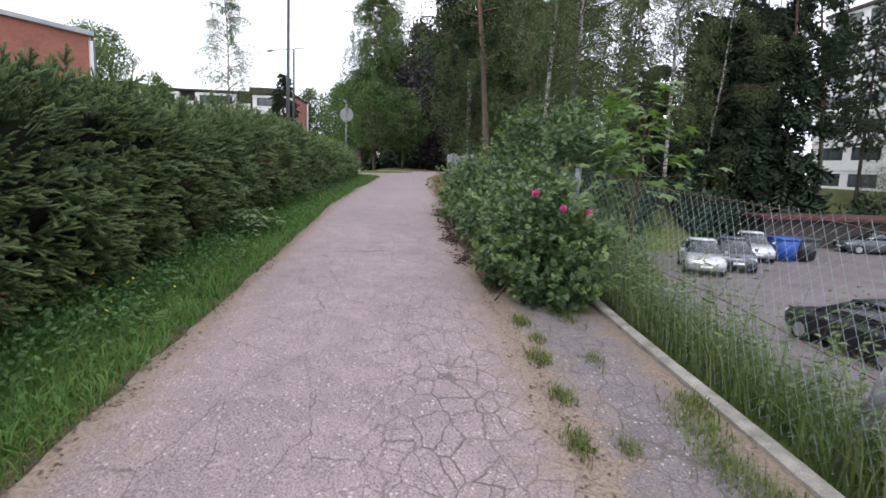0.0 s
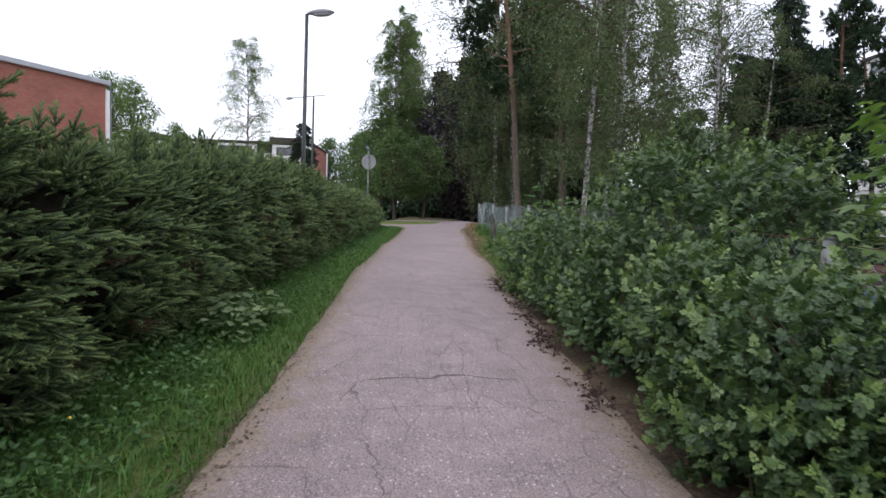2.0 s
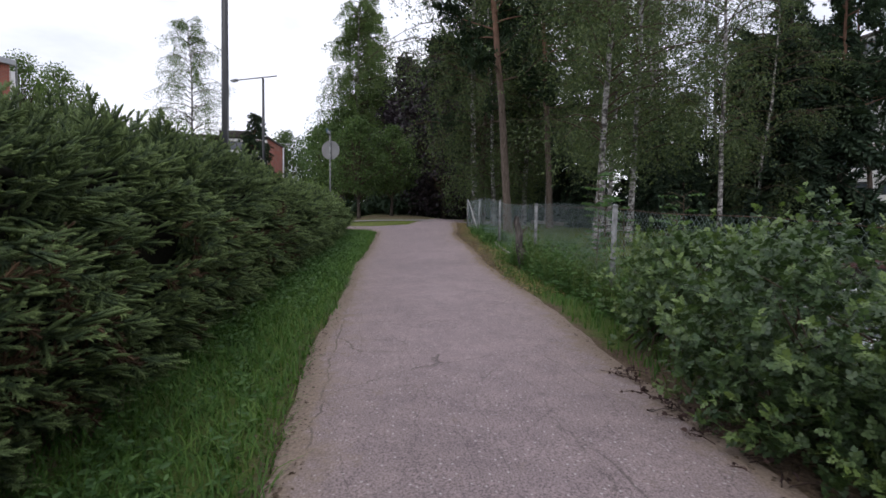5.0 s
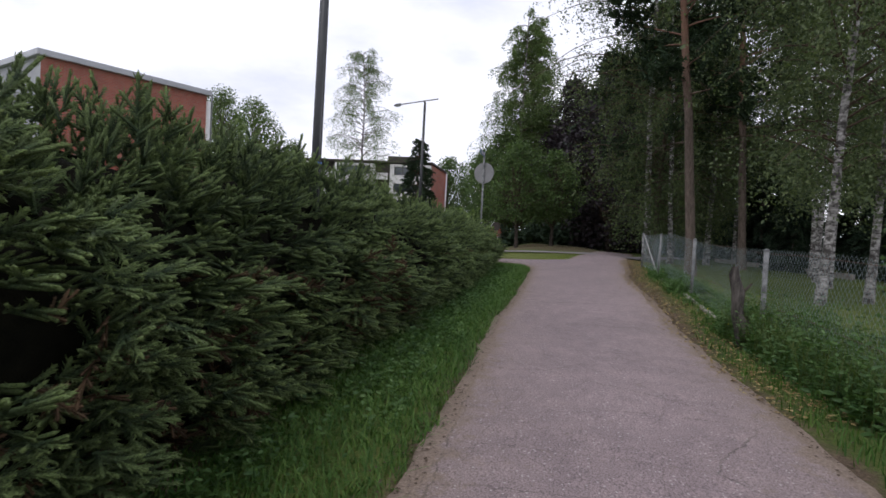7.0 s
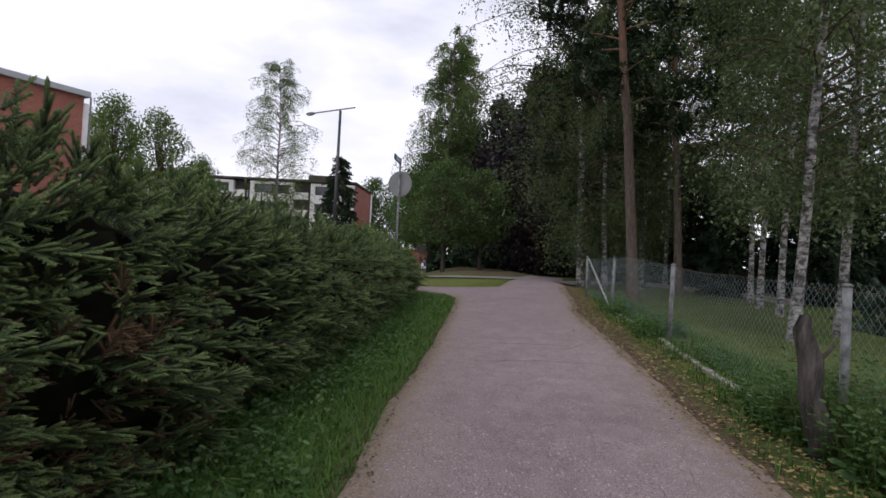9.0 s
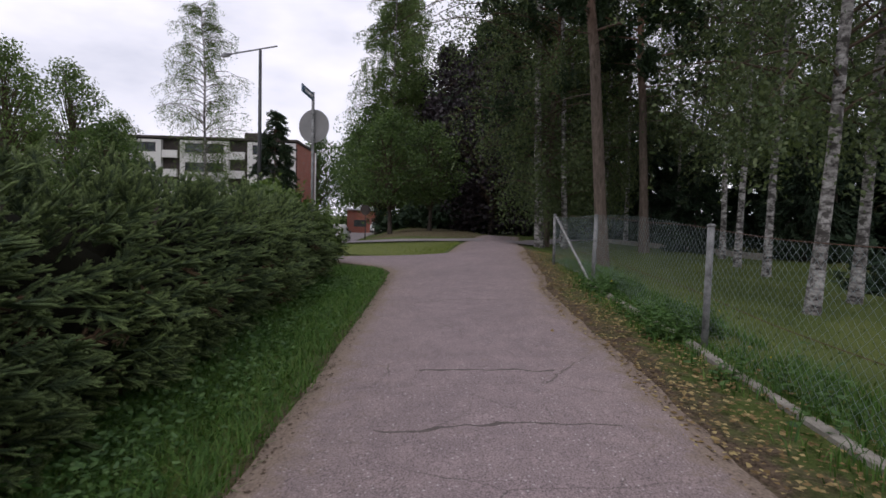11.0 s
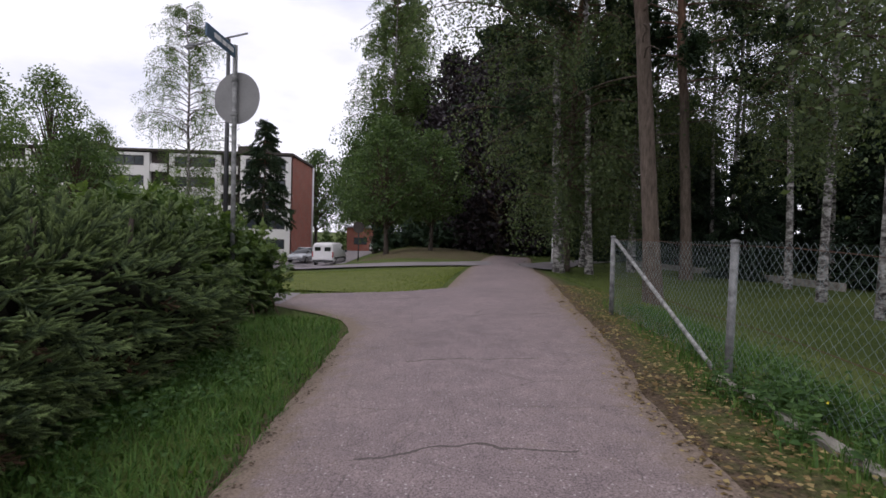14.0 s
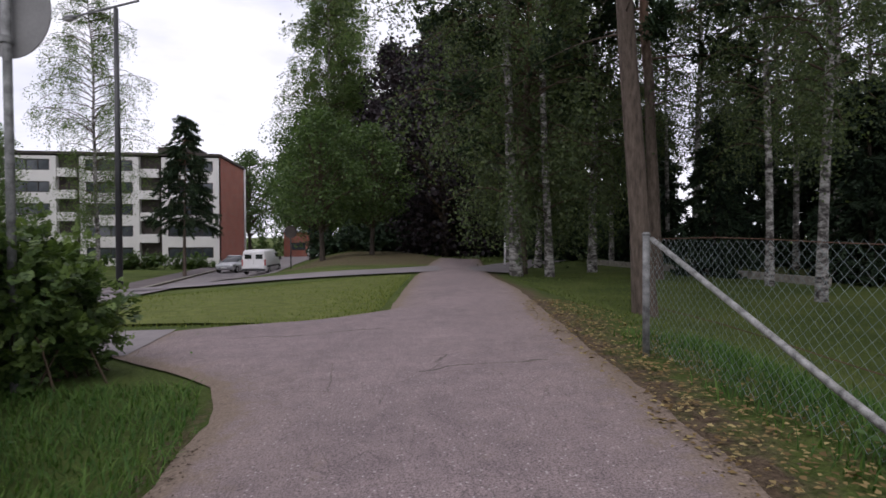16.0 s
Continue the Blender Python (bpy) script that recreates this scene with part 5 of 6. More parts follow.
def verge_left(rng, n):
    y = rng.uniform(-3, 29.3, n)
    lo = left_edge(y)
    t = rng.beta(1.1, 1.0, n)
    hx = np.where(y < 27, hedge_x(y) - 0.1, -3.2)
    x = lo + 0.01 - t * (lo + 0.01 - hx) + 0.03 * wavy(y, 1.0, 2.0)
    keep = (wavy(x * 2, y * 1.2) > -0.9) & ((y < 28.2) | (x < fork_left(y) - 0.1))
    return x[keep], y[keep]


def verge_right(rng, n):
    y = rng.uniform(11.4, 30, n)
    x = right_edge(y) + 0.03 + rng.beta(1.6, 1.0, n) * (1.35 - 0.3 * step01((y - 19) / 3)) + 0.35 * step01((y - 17) / 4)
    keep = (wavy(x * 2.3, y * 1.5) > -0.35)
    return x[keep], y[keep]


def bank(rng, n):
    y, x = 0.8 + rng.beta(1.0, 2.0, n) * 16, 1.85 + rng.beta(1.0, 1.3, n) * 1.9
    return x, y


def lawn_right(rng, n):
    y, x = rng.uniform(17, 46, n), rng.uniform(2.6, 10, n)
    keep = (x > right_edge(y) + 0.7)
    return x[keep], y[keep]


def lawn_island(rng, n):
    y, x = rng.uniform(32.2, 41.5, n), rng.uniform(-5.0, 1.4, n)
    keep = (x < fork_left(y) - 0.15) & (y < 39.0 + 0.9 * (x + 2.1)) & (y > 32.3)
    return x[keep], y[keep]


def cracks_right(rng, n):
    c = np.array([(0.96, 4.2, 0.07), (1.0, 3.8, 0.05), (0.93, 3.45, 0.07), (0.92, 2.9, 0.05), (0.86, 2.4, 0.06), (1.27, 3.4, 0.06), (1.07, 2.35, 0.05), (1.5, 2.55, 0.12), (1.45, 2.15, 0.13),
                  (1.62, 2.8, 0.08), (1.55, 1.8, 0.12), (1.35, 4.3, 0.1)])
    k = rng.choice(len(c), n, p=c[:, 2] ** 1.5 / np.sum(c[:, 2] ** 1.5))
    return c[k, 0] + rng.normal(size=n) * c[k, 2] * 0.55, c[k, 1] + rng.normal(size=n) * c[k, 2] * 1.2


stuff("verge_grass", blades(72000, verge_left, 0.095, 91, 0.0042, 1.7), GRASS, "bright green verge grass beside the hedge", "grass")
stuff("verge_grass", blades(20000, verge_right, 0.12, 92, 0.005, 0.9), GRASS, "ragged green grass along the fence", "grass")
stuff("bank_grass", blades(15000, bank, 0.36, 93, 0.0045, 0.95), BANK_GRASS, "tall pale green grass on the bank below the fence", "grass")
stuff("lawn_grass", blades(19000, lawn_right, 0.06, 94, 0.008, 1.2), TUFT, "mown lawn behind the fence", "grass")
stuff("lawn_grass", blades(30000, lawn_island, 0.06, 95, 0.009), MOWN, "mown lawn between path and street", "grass")
stuff("crack_grass", blades(3400, cracks_right, 0.062, 96, 0.003, 1.1, 0.035), TUFT, "tufts of grass in the broken asphalt", "grass")


def low_weeds(n, region, size, height, seed):
    rng = np.random.default_rng(seed)
    x, y = region(rng, n)
    z = land(x, y) + rng.random(len(x)) ** 1.5 * height
    D = rng.normal(size=(len(x), 3)) * [1, 1, 0.35] + [0, 0, 0.15]
    return fast_mesh("weeds", *strew(OVAL_V * [1.15, 1.0, 1], OVAL_F, frames_from(D, rng), np.stack([x, y, z], -1), rng.uniform(0.6, 1.4, len(x)) * size))


def herbs(n, region, height, size, seed, leaves=14):
    """Upright weeds: a bent stem with leaves set round it, largest low down."""
    rng = np.random.default_rng(seed)
    x, y = region(rng, n)
    n = len(x)
    h = height * rng.uniform(0.5, 1.2, n)
    base = np.stack([x, y, land(x, y) - 0.02], -1)
    bend = rng.normal(scale=0.22, size=(n, 2)) * h[:, None]
    f = np.tile((np.arange(leaves) + 0.6) / leaves, n)
    H, B = np.repeat(h, leaves), np.repeat(bend, leaves, 0)
    C = np.repeat(base, leaves, 0) + np.concatenate([B * (f ** 2)[:, None], (H * f)[:, None]], 1)
    a = np.tile(np.arange(leaves) * 2.4, n) + np.repeat(rng.uniform(0, 6.28, n), leaves)
    D = np.stack([np.cos(a), np.sin(a), 0.35 * f + 0.1 * rng.normal(size=len(a))], -1)
    V, F = strew(OVAL_V * [1.25, 0.8, 1], OVAL_F, flat_frames(D, rng), C, size * (1.25 - 0.75 * f) * rng.uniform(0.7, 1.3, len(f)))
    tip = base + np.concatenate([bend, h[:, None]], 1)
    mid = base + np.concatenate([bend * 0.25, h[:, None] * 0.5], 1)
    w = np.array([0.004, 0.0, 0.0])
    SV = np.stack([base - w, base + w, mid + w * 0.7, mid - w * 0.7, tip], 1).reshape(-1, 3)
    i = np.arange(n) * 5 + len(V)
    return fast_mesh("herbs", np.concatenate([V, SV]), F[:, [0, 1, 2]], np.stack([i, i + 1, i + 2, i + 3], -1), np.stack([i + 3, i + 2, i + 4], -1))


def weeds_left(rng, n):
    y = np.concatenate([rng.normal(4.2, 1.3, n // 3), rng.normal(7.2, 0.7, n // 6), rng.normal(19.0, 3.2, n // 2)])
    x = hedge_x(y) + 0.38 + rng.normal(scale=0.2, size=len(y))
    keep = x < left_edge(y) - 0.18
    return x[keep], y[keep]


def verge_plants(rng, n):
    y = rng.uniform(2, 27, n)
    x = left_edge(y) - 0.15 - rng.beta(1.6, 1.0, n) * np.clip(left_edge(y) - hedge_x(y) - 0.25, 0.1, 2)
    keep = wavy(x * 2.0, y * 0.9) > 0.0
    return x[keep], y[keep]


def weeds_right(rng, n):
    y = np.concatenate([rng.uniform(12.6, 19, n // 2), rng.uniform(18, 22.5, n // 12), rng.normal(24.8, 0.7, n // 6), rng.normal(22.6, 0.5, n // 6)])
    x = right_edge(y) + 0.45 + rng.beta(1.3, 1.3, len(y)) * 0.75
    keep = (y < 19.5) | (wavy(x * 2.6, y * 2.2) > 0.12)
    return x[keep], y[keep]


def weeds_bank(rng, n):
    y, x = rng.uniform(1.0, 12, n), 1.95 + rng.beta(1.0, 1.2, n) * 1.9
    return x, y


stuff("verge_weeds", herbs(1500, verge_plants, 0.17, 0.055, 106, 9), WEED_LEAF, "small leafy weeds in the verge grass", "weeds")
stuff("ground_weeds", low_weeds(9500, weeds_left, 0.034, 0.17, 101), WEED_LEAF, "low broad-leaved weeds under the hedge", "weeds")
stuff("ground_weeds", herbs(1900, weeds_right, 0.32, 0.06, 102, 11), WEED_LEAF, "leafy weeds along the fence foot", "weeds")
def weeds_tall(rng, n):
    y = rng.uniform(12.6, 18.6, n)
    x = right_edge(y) + 0.5 + rng.beta(1.2, 1.2, n) * (1.9 - 0.8 * step01((y - 16) / 3))
    keep = wavy(x * 1.7, y * 1.3) > -0.5
    return x[keep], y[keep]


stuff("tall_weeds", herbs(900, weeds_tall, 0.62, 0.075, 104), WEED_LEAF, "tall tangled weeds hiding the fence foot", "weeds")
stuff("tall_grass", blades(7000, weeds_tall, 0.5, 105, 0.004, 0.8), BANK_GRASS, "tall seeding grass among the weeds by the fence", "grass")
stuff("bank_weeds", herbs(2200, weeds_bank, 0.8, 0.05, 103, 18), BANK_LEAF, "leafy weeds on the bank below the fence", "weeds")


def litter_right(rng, n):
    y = rng.uniform(15, 33, n)
    x = right_edge(y) + rng.normal(0.28, 0.34, n)
    return x, y


def litter_edges(rng, n):
    y = rng.uniform(-2, 28, n)
    left = rng.random(n) < 0.6
    return np.where(left, left_edge(y) + rng.normal(0.0, 0.09, n), right_edge(y) + rng.normal(-0.02, 0.12, n)), y


def flat_leaves(n, region, size, seed, lift=0.035):
    rng = np.random.default_rng(seed)
    x, y = region(rng, n)
    D = rng.normal(size=(len(x), 3)) * [1, 1, 0.06]
    M = frames_from(D, rng)
    up = np.zeros_like(D)
    up[:, 2] = 1
    up += rng.normal(scale=0.18, size=D.shape)
    b = np.cross(up, M[:, :, 0])
    b /= np.linalg.norm(b, axis=1, keepdims=True)
    M = np.stack([M[:, :, 0], b, np.cross(M[:, :, 0], b)], -1)
    return fast_mesh("litter", *strew(LEAF_V * [1, 1.1, 1], LEAF_F, M, np.stack([x, y, land(x, y) + lift], -1), rng.uniform(0.5, 1.3, len(x)) * size))


stuff("leaf_litter", flat_leaves(7500, litter_right, 0.042, 111), LITTER, "brown and yellow fallen birch leaves", "leaves")
stuff("needle_litter", flat_leaves(6500, litter_edges, 0.026, 112), TWIG, "dry needles and twigs at the path edge", "litter")


def fallen_twigs():
    """Brown withered twigs and leaves that lie on the path along the roses."""
    rng = np.random.default_rng(113)
    lines, C = [], []
    for _ in range(150):
        y = rng.choice([7.6, 8.1, 8.7, 9.6, 10.6, 11.3, 6.6]) + rng.normal(scale=0.22)
        x = float(right_edge(y)) - 0.02 - abs(rng.normal(scale=0.09))
        z = float(land(x, y)) + 0.04
        a, l = rng.uniform(0, 6.28), rng.uniform(0.05, 0.2)
        e = np.array([math.cos(a) * l, math.sin(a) * l, rng.uniform(0.0, 0.05)])
        p = np.array([x, y, z])
        lines.append((np.stack([p, p + e * 0.5 + [0, 0, 0.012], p + e]), (0.003, 0.0025, 0.0015)))
        C += [p + e * q + rng.normal(scale=0.012, size=3) * [1, 1, 0.4] + [0, 0, 0.01] for q in rng.random(5)]
    C = np.array(C)
    V, F = strew(OVAL_V, OVAL_F, frames_from(rng.normal(size=C.shape) * [1, 1, 0.5], rng), C, rng.uniform(0.015, 0.04, len(C)))
    V2, F2 = tubes(lines, 4)
    stuff("fallen_twigs", fast_mesh("fallen_twigs", np.concatenate([V, V2]), F[:, :3], F2 + len(V)), WITHERED, "withered brown twigs on the path edge", "twigs")


fallen_twigs()


def burdock(x, y, seed):
    rng = np.random.default_rng(seed)
    ob = thing("burdock", (x, y, float(land(x, y))), "clump of big round leaves in the verge grass", "weed", "burdocks in the verge")
    n = 80
    a = rng.uniform(0, 2 * np.pi, n)
    reach = rng.uniform(0.05, 0.28, n)
    C = np.stack([np.cos(a) * reach, np.sin(a) * reach, rng.uniform(0.05, 0.34, n)], -1)
    D = np.stack([np.cos(a), np.sin(a), rng.uniform(-0.3, 0.2, n)], -1)
    M = frames_from(D, rng)
    up = np.tile([0.0, 0, 1], (n, 1)) + rng.normal(scale=0.25, size=(n, 3))
    b = np.cross(up, M[:, :, 0])
    b /= np.linalg.norm(b, axis=1, keepdims=True)
    M = np.stack([M[:, :, 0], b, np.cross(M[:, :, 0], b)], -1)
    V, F = strew(OVAL_V * [1, 1.45, 1], OVAL_F, M, C, rng.uniform(0.06, 0.10, n))
    part("leaves", fast_mesh("leaves", V, F), BANK_LEAF, ob)
    lines = [([(0, 0, -0.02), tuple(c * [0.5, 0.5, 0.7]), tuple(c)], (0.007, 0.005, 0.003)) for c in C]
    for one in lines:
        part("stalk", fast_mesh("stalk", *tubes([one], 4)), WEED_LEAF, ob)


for i, (x, y) in enumerate([(-2.02, 7.7), (-1.95, 8.3), (-2.12, 8.05)]):
    burdock(x, y, 120 + i)


def buttercups():
    rng = np.random.default_rng(130)
    n = 26
    y = np.concatenate([rng.normal(4.3, 0.9, n // 2), rng.uniform(15, 25, n // 2)])
    x = np.where(np.arange(n) < n // 2, -2.05 + rng.normal(scale=0.14, size=n), right_edge(y) + rng.uniform(0.5, 1.6, n))
    z = land(x, y) + rng.uniform(0.18, 0.34, n)
    V, F = strew(OVAL_V * [1, 1.6, 1], OVAL_F, frames_from(rng.normal(size=(n * 3, 3)), rng), np.repeat(np.stack([x, y, z], -1), 3, 0), np.full(n * 3, 0.014))
    stuff("yellow_flowers", fast_mesh("yellow_flowers", V, F), YELLOW, "small yellow flowers in the grass", "flowers")


buttercups()


# ---- lamps and signs ----
def lamp_head(length, width, height):
    """An oval lamp housing, flat below, its neck at the origin, pointing along x."""
    bm = bmesh.new()
    bmesh.ops.create_uvsphere(bm, u_segments=20, v_segments=12, radius=1.0)
    for v in bm.verts:
        x, y, z = v.co
        taper = 0.75 + 0.25 * x
        v.co = Vector((length * (x + 1) / 2, width / 2 * y * taper, height * (z if z > 0 else z * 0.35)))
    for f in bm.faces:
        f.smooth = True
    return bm


def lamp_lens(length, width, drop):
    bm = bmesh.new()
    bmesh.ops.create_uvsphere(bm, u_segments=18, v_segments=8, radius=1.0)
    for v in bm.verts:
        x, y, z = v.co
        v.co = Vector((length * 0.56 + length * 0.36 * x, width * 0.38 * y, -0.02 + drop * min(z, 0.1)))
    return bm


def path_lamp():
    x, y = -3.06, 15.8
    ob = thing("street_lamp", (x, y, float(land(x, y))), "black pole street lamp standing in the hedge", "street lamp")
    part("pole", rod((0, 0, -0.2), (0.03, 0, 5.27), 0.055, 16, 0.038), BLACK_POLE, ob)
    part("conduit", rod((0.056, -0.02, -0.1), (0.05, -0.02, 2.9), 0.012, 8), BLACK_POLE, ob)
    part("tape", rod((0.01, 0, 1.84), (0.01, 0, 1.86), 0.056, 16), BLUE_TAPE, ob, "band of blue and white tape")
    head = part("head", lamp_head(0.62, 0.26, 0.09), LAMP_GREY, ob, "flat oval grey lamp head", Matrix.Translation((0.02, 0, 5.27)) @ Matrix.Rotation(-0.1, 4, "Y"))
    part("lens", lamp_lens(0.62, 0.26, 0.05), LAMP_LENS, head)


path_lamp()


def road_lamp():
    x, y = -8.1, 44.24
    z = float(land(x, y))
    ob = thing("street_lamp", (x, y, z), "tall dark street lamp with a long arm", "street lamp")
    top = 9.3 - z
    part("pole", rod((0, 0, -0.2), (0, 0, top), 0.11, 16, 0.07), BLACK_POLE, ob)
    arm = part("arm", rod((0.9, -0.55, top + 0.06), (-1.7, 1.05, top + 0.06), 0.035, 10), LAMP_GREY, ob)
    head = part("head", lamp_head(0.75, 0.32, 0.12), LAMP_GREY, arm, "", Matrix.Translation((-1.65, 1.02, top + 0.03)) @ Matrix.Rotation(radians(148), 4, "Z"))
    part("lens", lamp_lens(0.75, 0.32, 0.07), LAMP_LENS, head)


road_lamp()


def disc(r, thick, axis, centre, sides=40):
    a = Vector(axis).normalized() * thick / 2
    bm = rod(Vector(centre) - a, Vector(centre) + a, r, sides)
    for f in bm.faces:
        f.smooth = False
    return bm


def round_sign():
    x, y = -2.77, 29.32
    z = float(land(x, y))
    ob = thing("traffic_sign", (x, y, z), "round traffic sign seen from its grey back, street plate above", "sign")
    part("pole", rod((0, 0, -0.3), (-0.02, 0, 3.68), 0.032, 14), GALV, ob)
    ax = Vector((0.29, 0.96, 0)).normalized()
    c = Vector((-0.02, 0, 2.98))
    d = part("disc", disc(0.35, 0.012, ax, c + ax * 0.055), SIGN_BACK, ob)
    for dz in (-0.22, 0.24):
        part("clamp", disc(0.045, 0.05, (0, 0, 1), c + Vector((0, 0, dz)), 16), GALV, d, "bright steel clamp")
    along_v = Vector((-0.05, -1.0, 0.0)).normalized()
    bm = box((0.02, -0.012, -0.075), (0.9, 0.012, 0.075), 0.004)
    m = Matrix.Translation((-0.02, 0, 3.58)) @ Matrix.Rotation(math.atan2(along_v.y, along_v.x), 4, "Z")
    plate = part("name_plate", bm, PLATE_BLUE, ob, "narrow street plate with illegible pale bars", m)
    for k, (a, b) in enumerate(((0.10, 0.30), (0.33, 0.46), (0.49, 0.70))):
        for s in (0.0135, -0.0135):
            part("letter_bar", box((a, min(s, s * 1.2), -0.03), (b, max(s, s * 1.2), 0.03)), WHITE_PAINT, plate)


round_sign()


def far_sign():
    x, y = -4.4, 57.6
    z = float(land(x, y))
    ob = thing("traffic_sign", (x, y, z), "dark round traffic sign at the street corner", "sign")
    part("pole", rod((0, 0, -0.3), (0, 0, 2.16 - z + 0.3), 0.035, 10), BLACK_POLE, ob)
    part("disc", disc(0.36, 0.015, (0.1, 1, 0), (0, -0.05, 2.16 - z)), RECESS, ob, "dark disc")


far_sign()


def marker_pole():
    x, y = 6.83, 52.5
    ob = thing("marker_pole", (x, y, float(land(x, y))), "slim pole with white painted lower half", "pole")
    part("lower_pole", rod((0, 0, -0.2), (0, 0, 1.5), 0.04, 10), WHITE_PAINT, ob, "white painted lower half")
    part("upper_pole", rod((0, 0, 1.5), (0, 0, 3.1), 0.036, 10), LAMP_GREY, ob)


marker_pole()


def lawn_rail():
    ob = thing("low_rail", (11.0, 36.0, float(land(11.0, 36.0))), "low pale concrete edging behind the lawn", "kerb")
    z0 = float(land(11.0, 36.0))
    for i in range(6):
        x, y = 13.6 - 0.35 * i, 41.0 + 2.3 * i
        z = float(land(x, y)) - z0
        m = Matrix.Translation((x - 11.0, y - 36.0, z)) @ Matrix.Rotation(radians(99.9), 4, "Z")
        part("edging_block", box((-1.12, -0.09, -0.5), (1.12, 0.09, 0.26), 0.02), CONCRETE, ob, "", m)


lawn_rail()


# ---- buildings ----
def wall_quad(corners, scale=1.0):
    """A wall face with lengths for its brick courses; corners run bottom left, bottom right, top right, top left."""
    me = fast_mesh("wall", corners, np.array([[0, 1, 2, 3]]))
    w = (Vector(corners[1]) - Vector(corners[0])).length
    h = (Vector(corners[3]) - Vector(corners[0])).length
    uv = me.uv_layers.new(name="UVMap")
    for d, c in zip(uv.data, ((0, 0), (w, 0), (w, h), (0, h))):
        d.uv = c
    return me


def block_walls(ob, m, w, d, h, faces, low=-1.5):
    """Four walls of a block, w wide (x) and d deep (y); faces: a material for front, right, back, left."""
    c = [(0, 0), (w, 0), (w, d), (0, d)]
    for i, mat in enumerate(faces):
        (x0, y0), (x1, y1) = c[i], c[(i + 1) % 4]
        part("wall", wall_quad([(x0, y0, low), (x1, y1, low), (x1, y1, h), (x0, y0, h)]), mat, ob, "", m)


def brick_building():
    near, far = Vector((-27.0, 36.4, 0)), Vector((-22.9, 44.9, 0))
    d = (far - near).normalized()
    ang = math.degrees(math.atan2(d.y, d.x))
    z = float(land(-24, 38))
    ob = thing("brick_building", (near.x, near.y, z), "red brick apartment building with a grey metal roof edge", "building", turn=ang)
    length, deep, h = (far - near).length, 14.0, 9.75 - z
    # local x runs along the brick wall, local y away behind it
    block_walls(ob, Matrix(), length, deep, h - 0.1, (BRICK, BRICK, BRICK, GREY_PANEL))
    roof = bmesh.new()
    add_box(roof, (-0.25, -0.25, h - 0.15), (length + 0.25, deep + 0.25, h + 0.18), 0.03)
    part("roof", roof, FASCIA, ob, "flat roof with grey metal edge")
    part("corner_board", box((length - 0.02, -0.14, -1.0), (length + 0.22, 0.1, h - 0.5), 0.01), WHITE_PAINT, ob, "white corner board")
    part("downpipe", rod((length + 0.32, -0.1, -1.0), (length + 0.32, -0.1, h - 0.1), 0.05, 10), GALV, ob)
    for f in range(3):
        for k in range(2):
            y0, z0 = 2.0 + 5.5 * k, 1.2 + 2.8 * f
            w = part("window", box((-0.06, y0, z0), (0.02, y0 + 2.4, z0 + 1.35)), DARK_FRAME, ob)
            for q in range(2):
                part("pane", box((-0.075, y0 + 0.08 + 1.17 * q, z0 + 0.08), (-0.05, y0 + 1.17 + 1.17 * q, z0 + 1.27)), PANE, w)


brick_building()


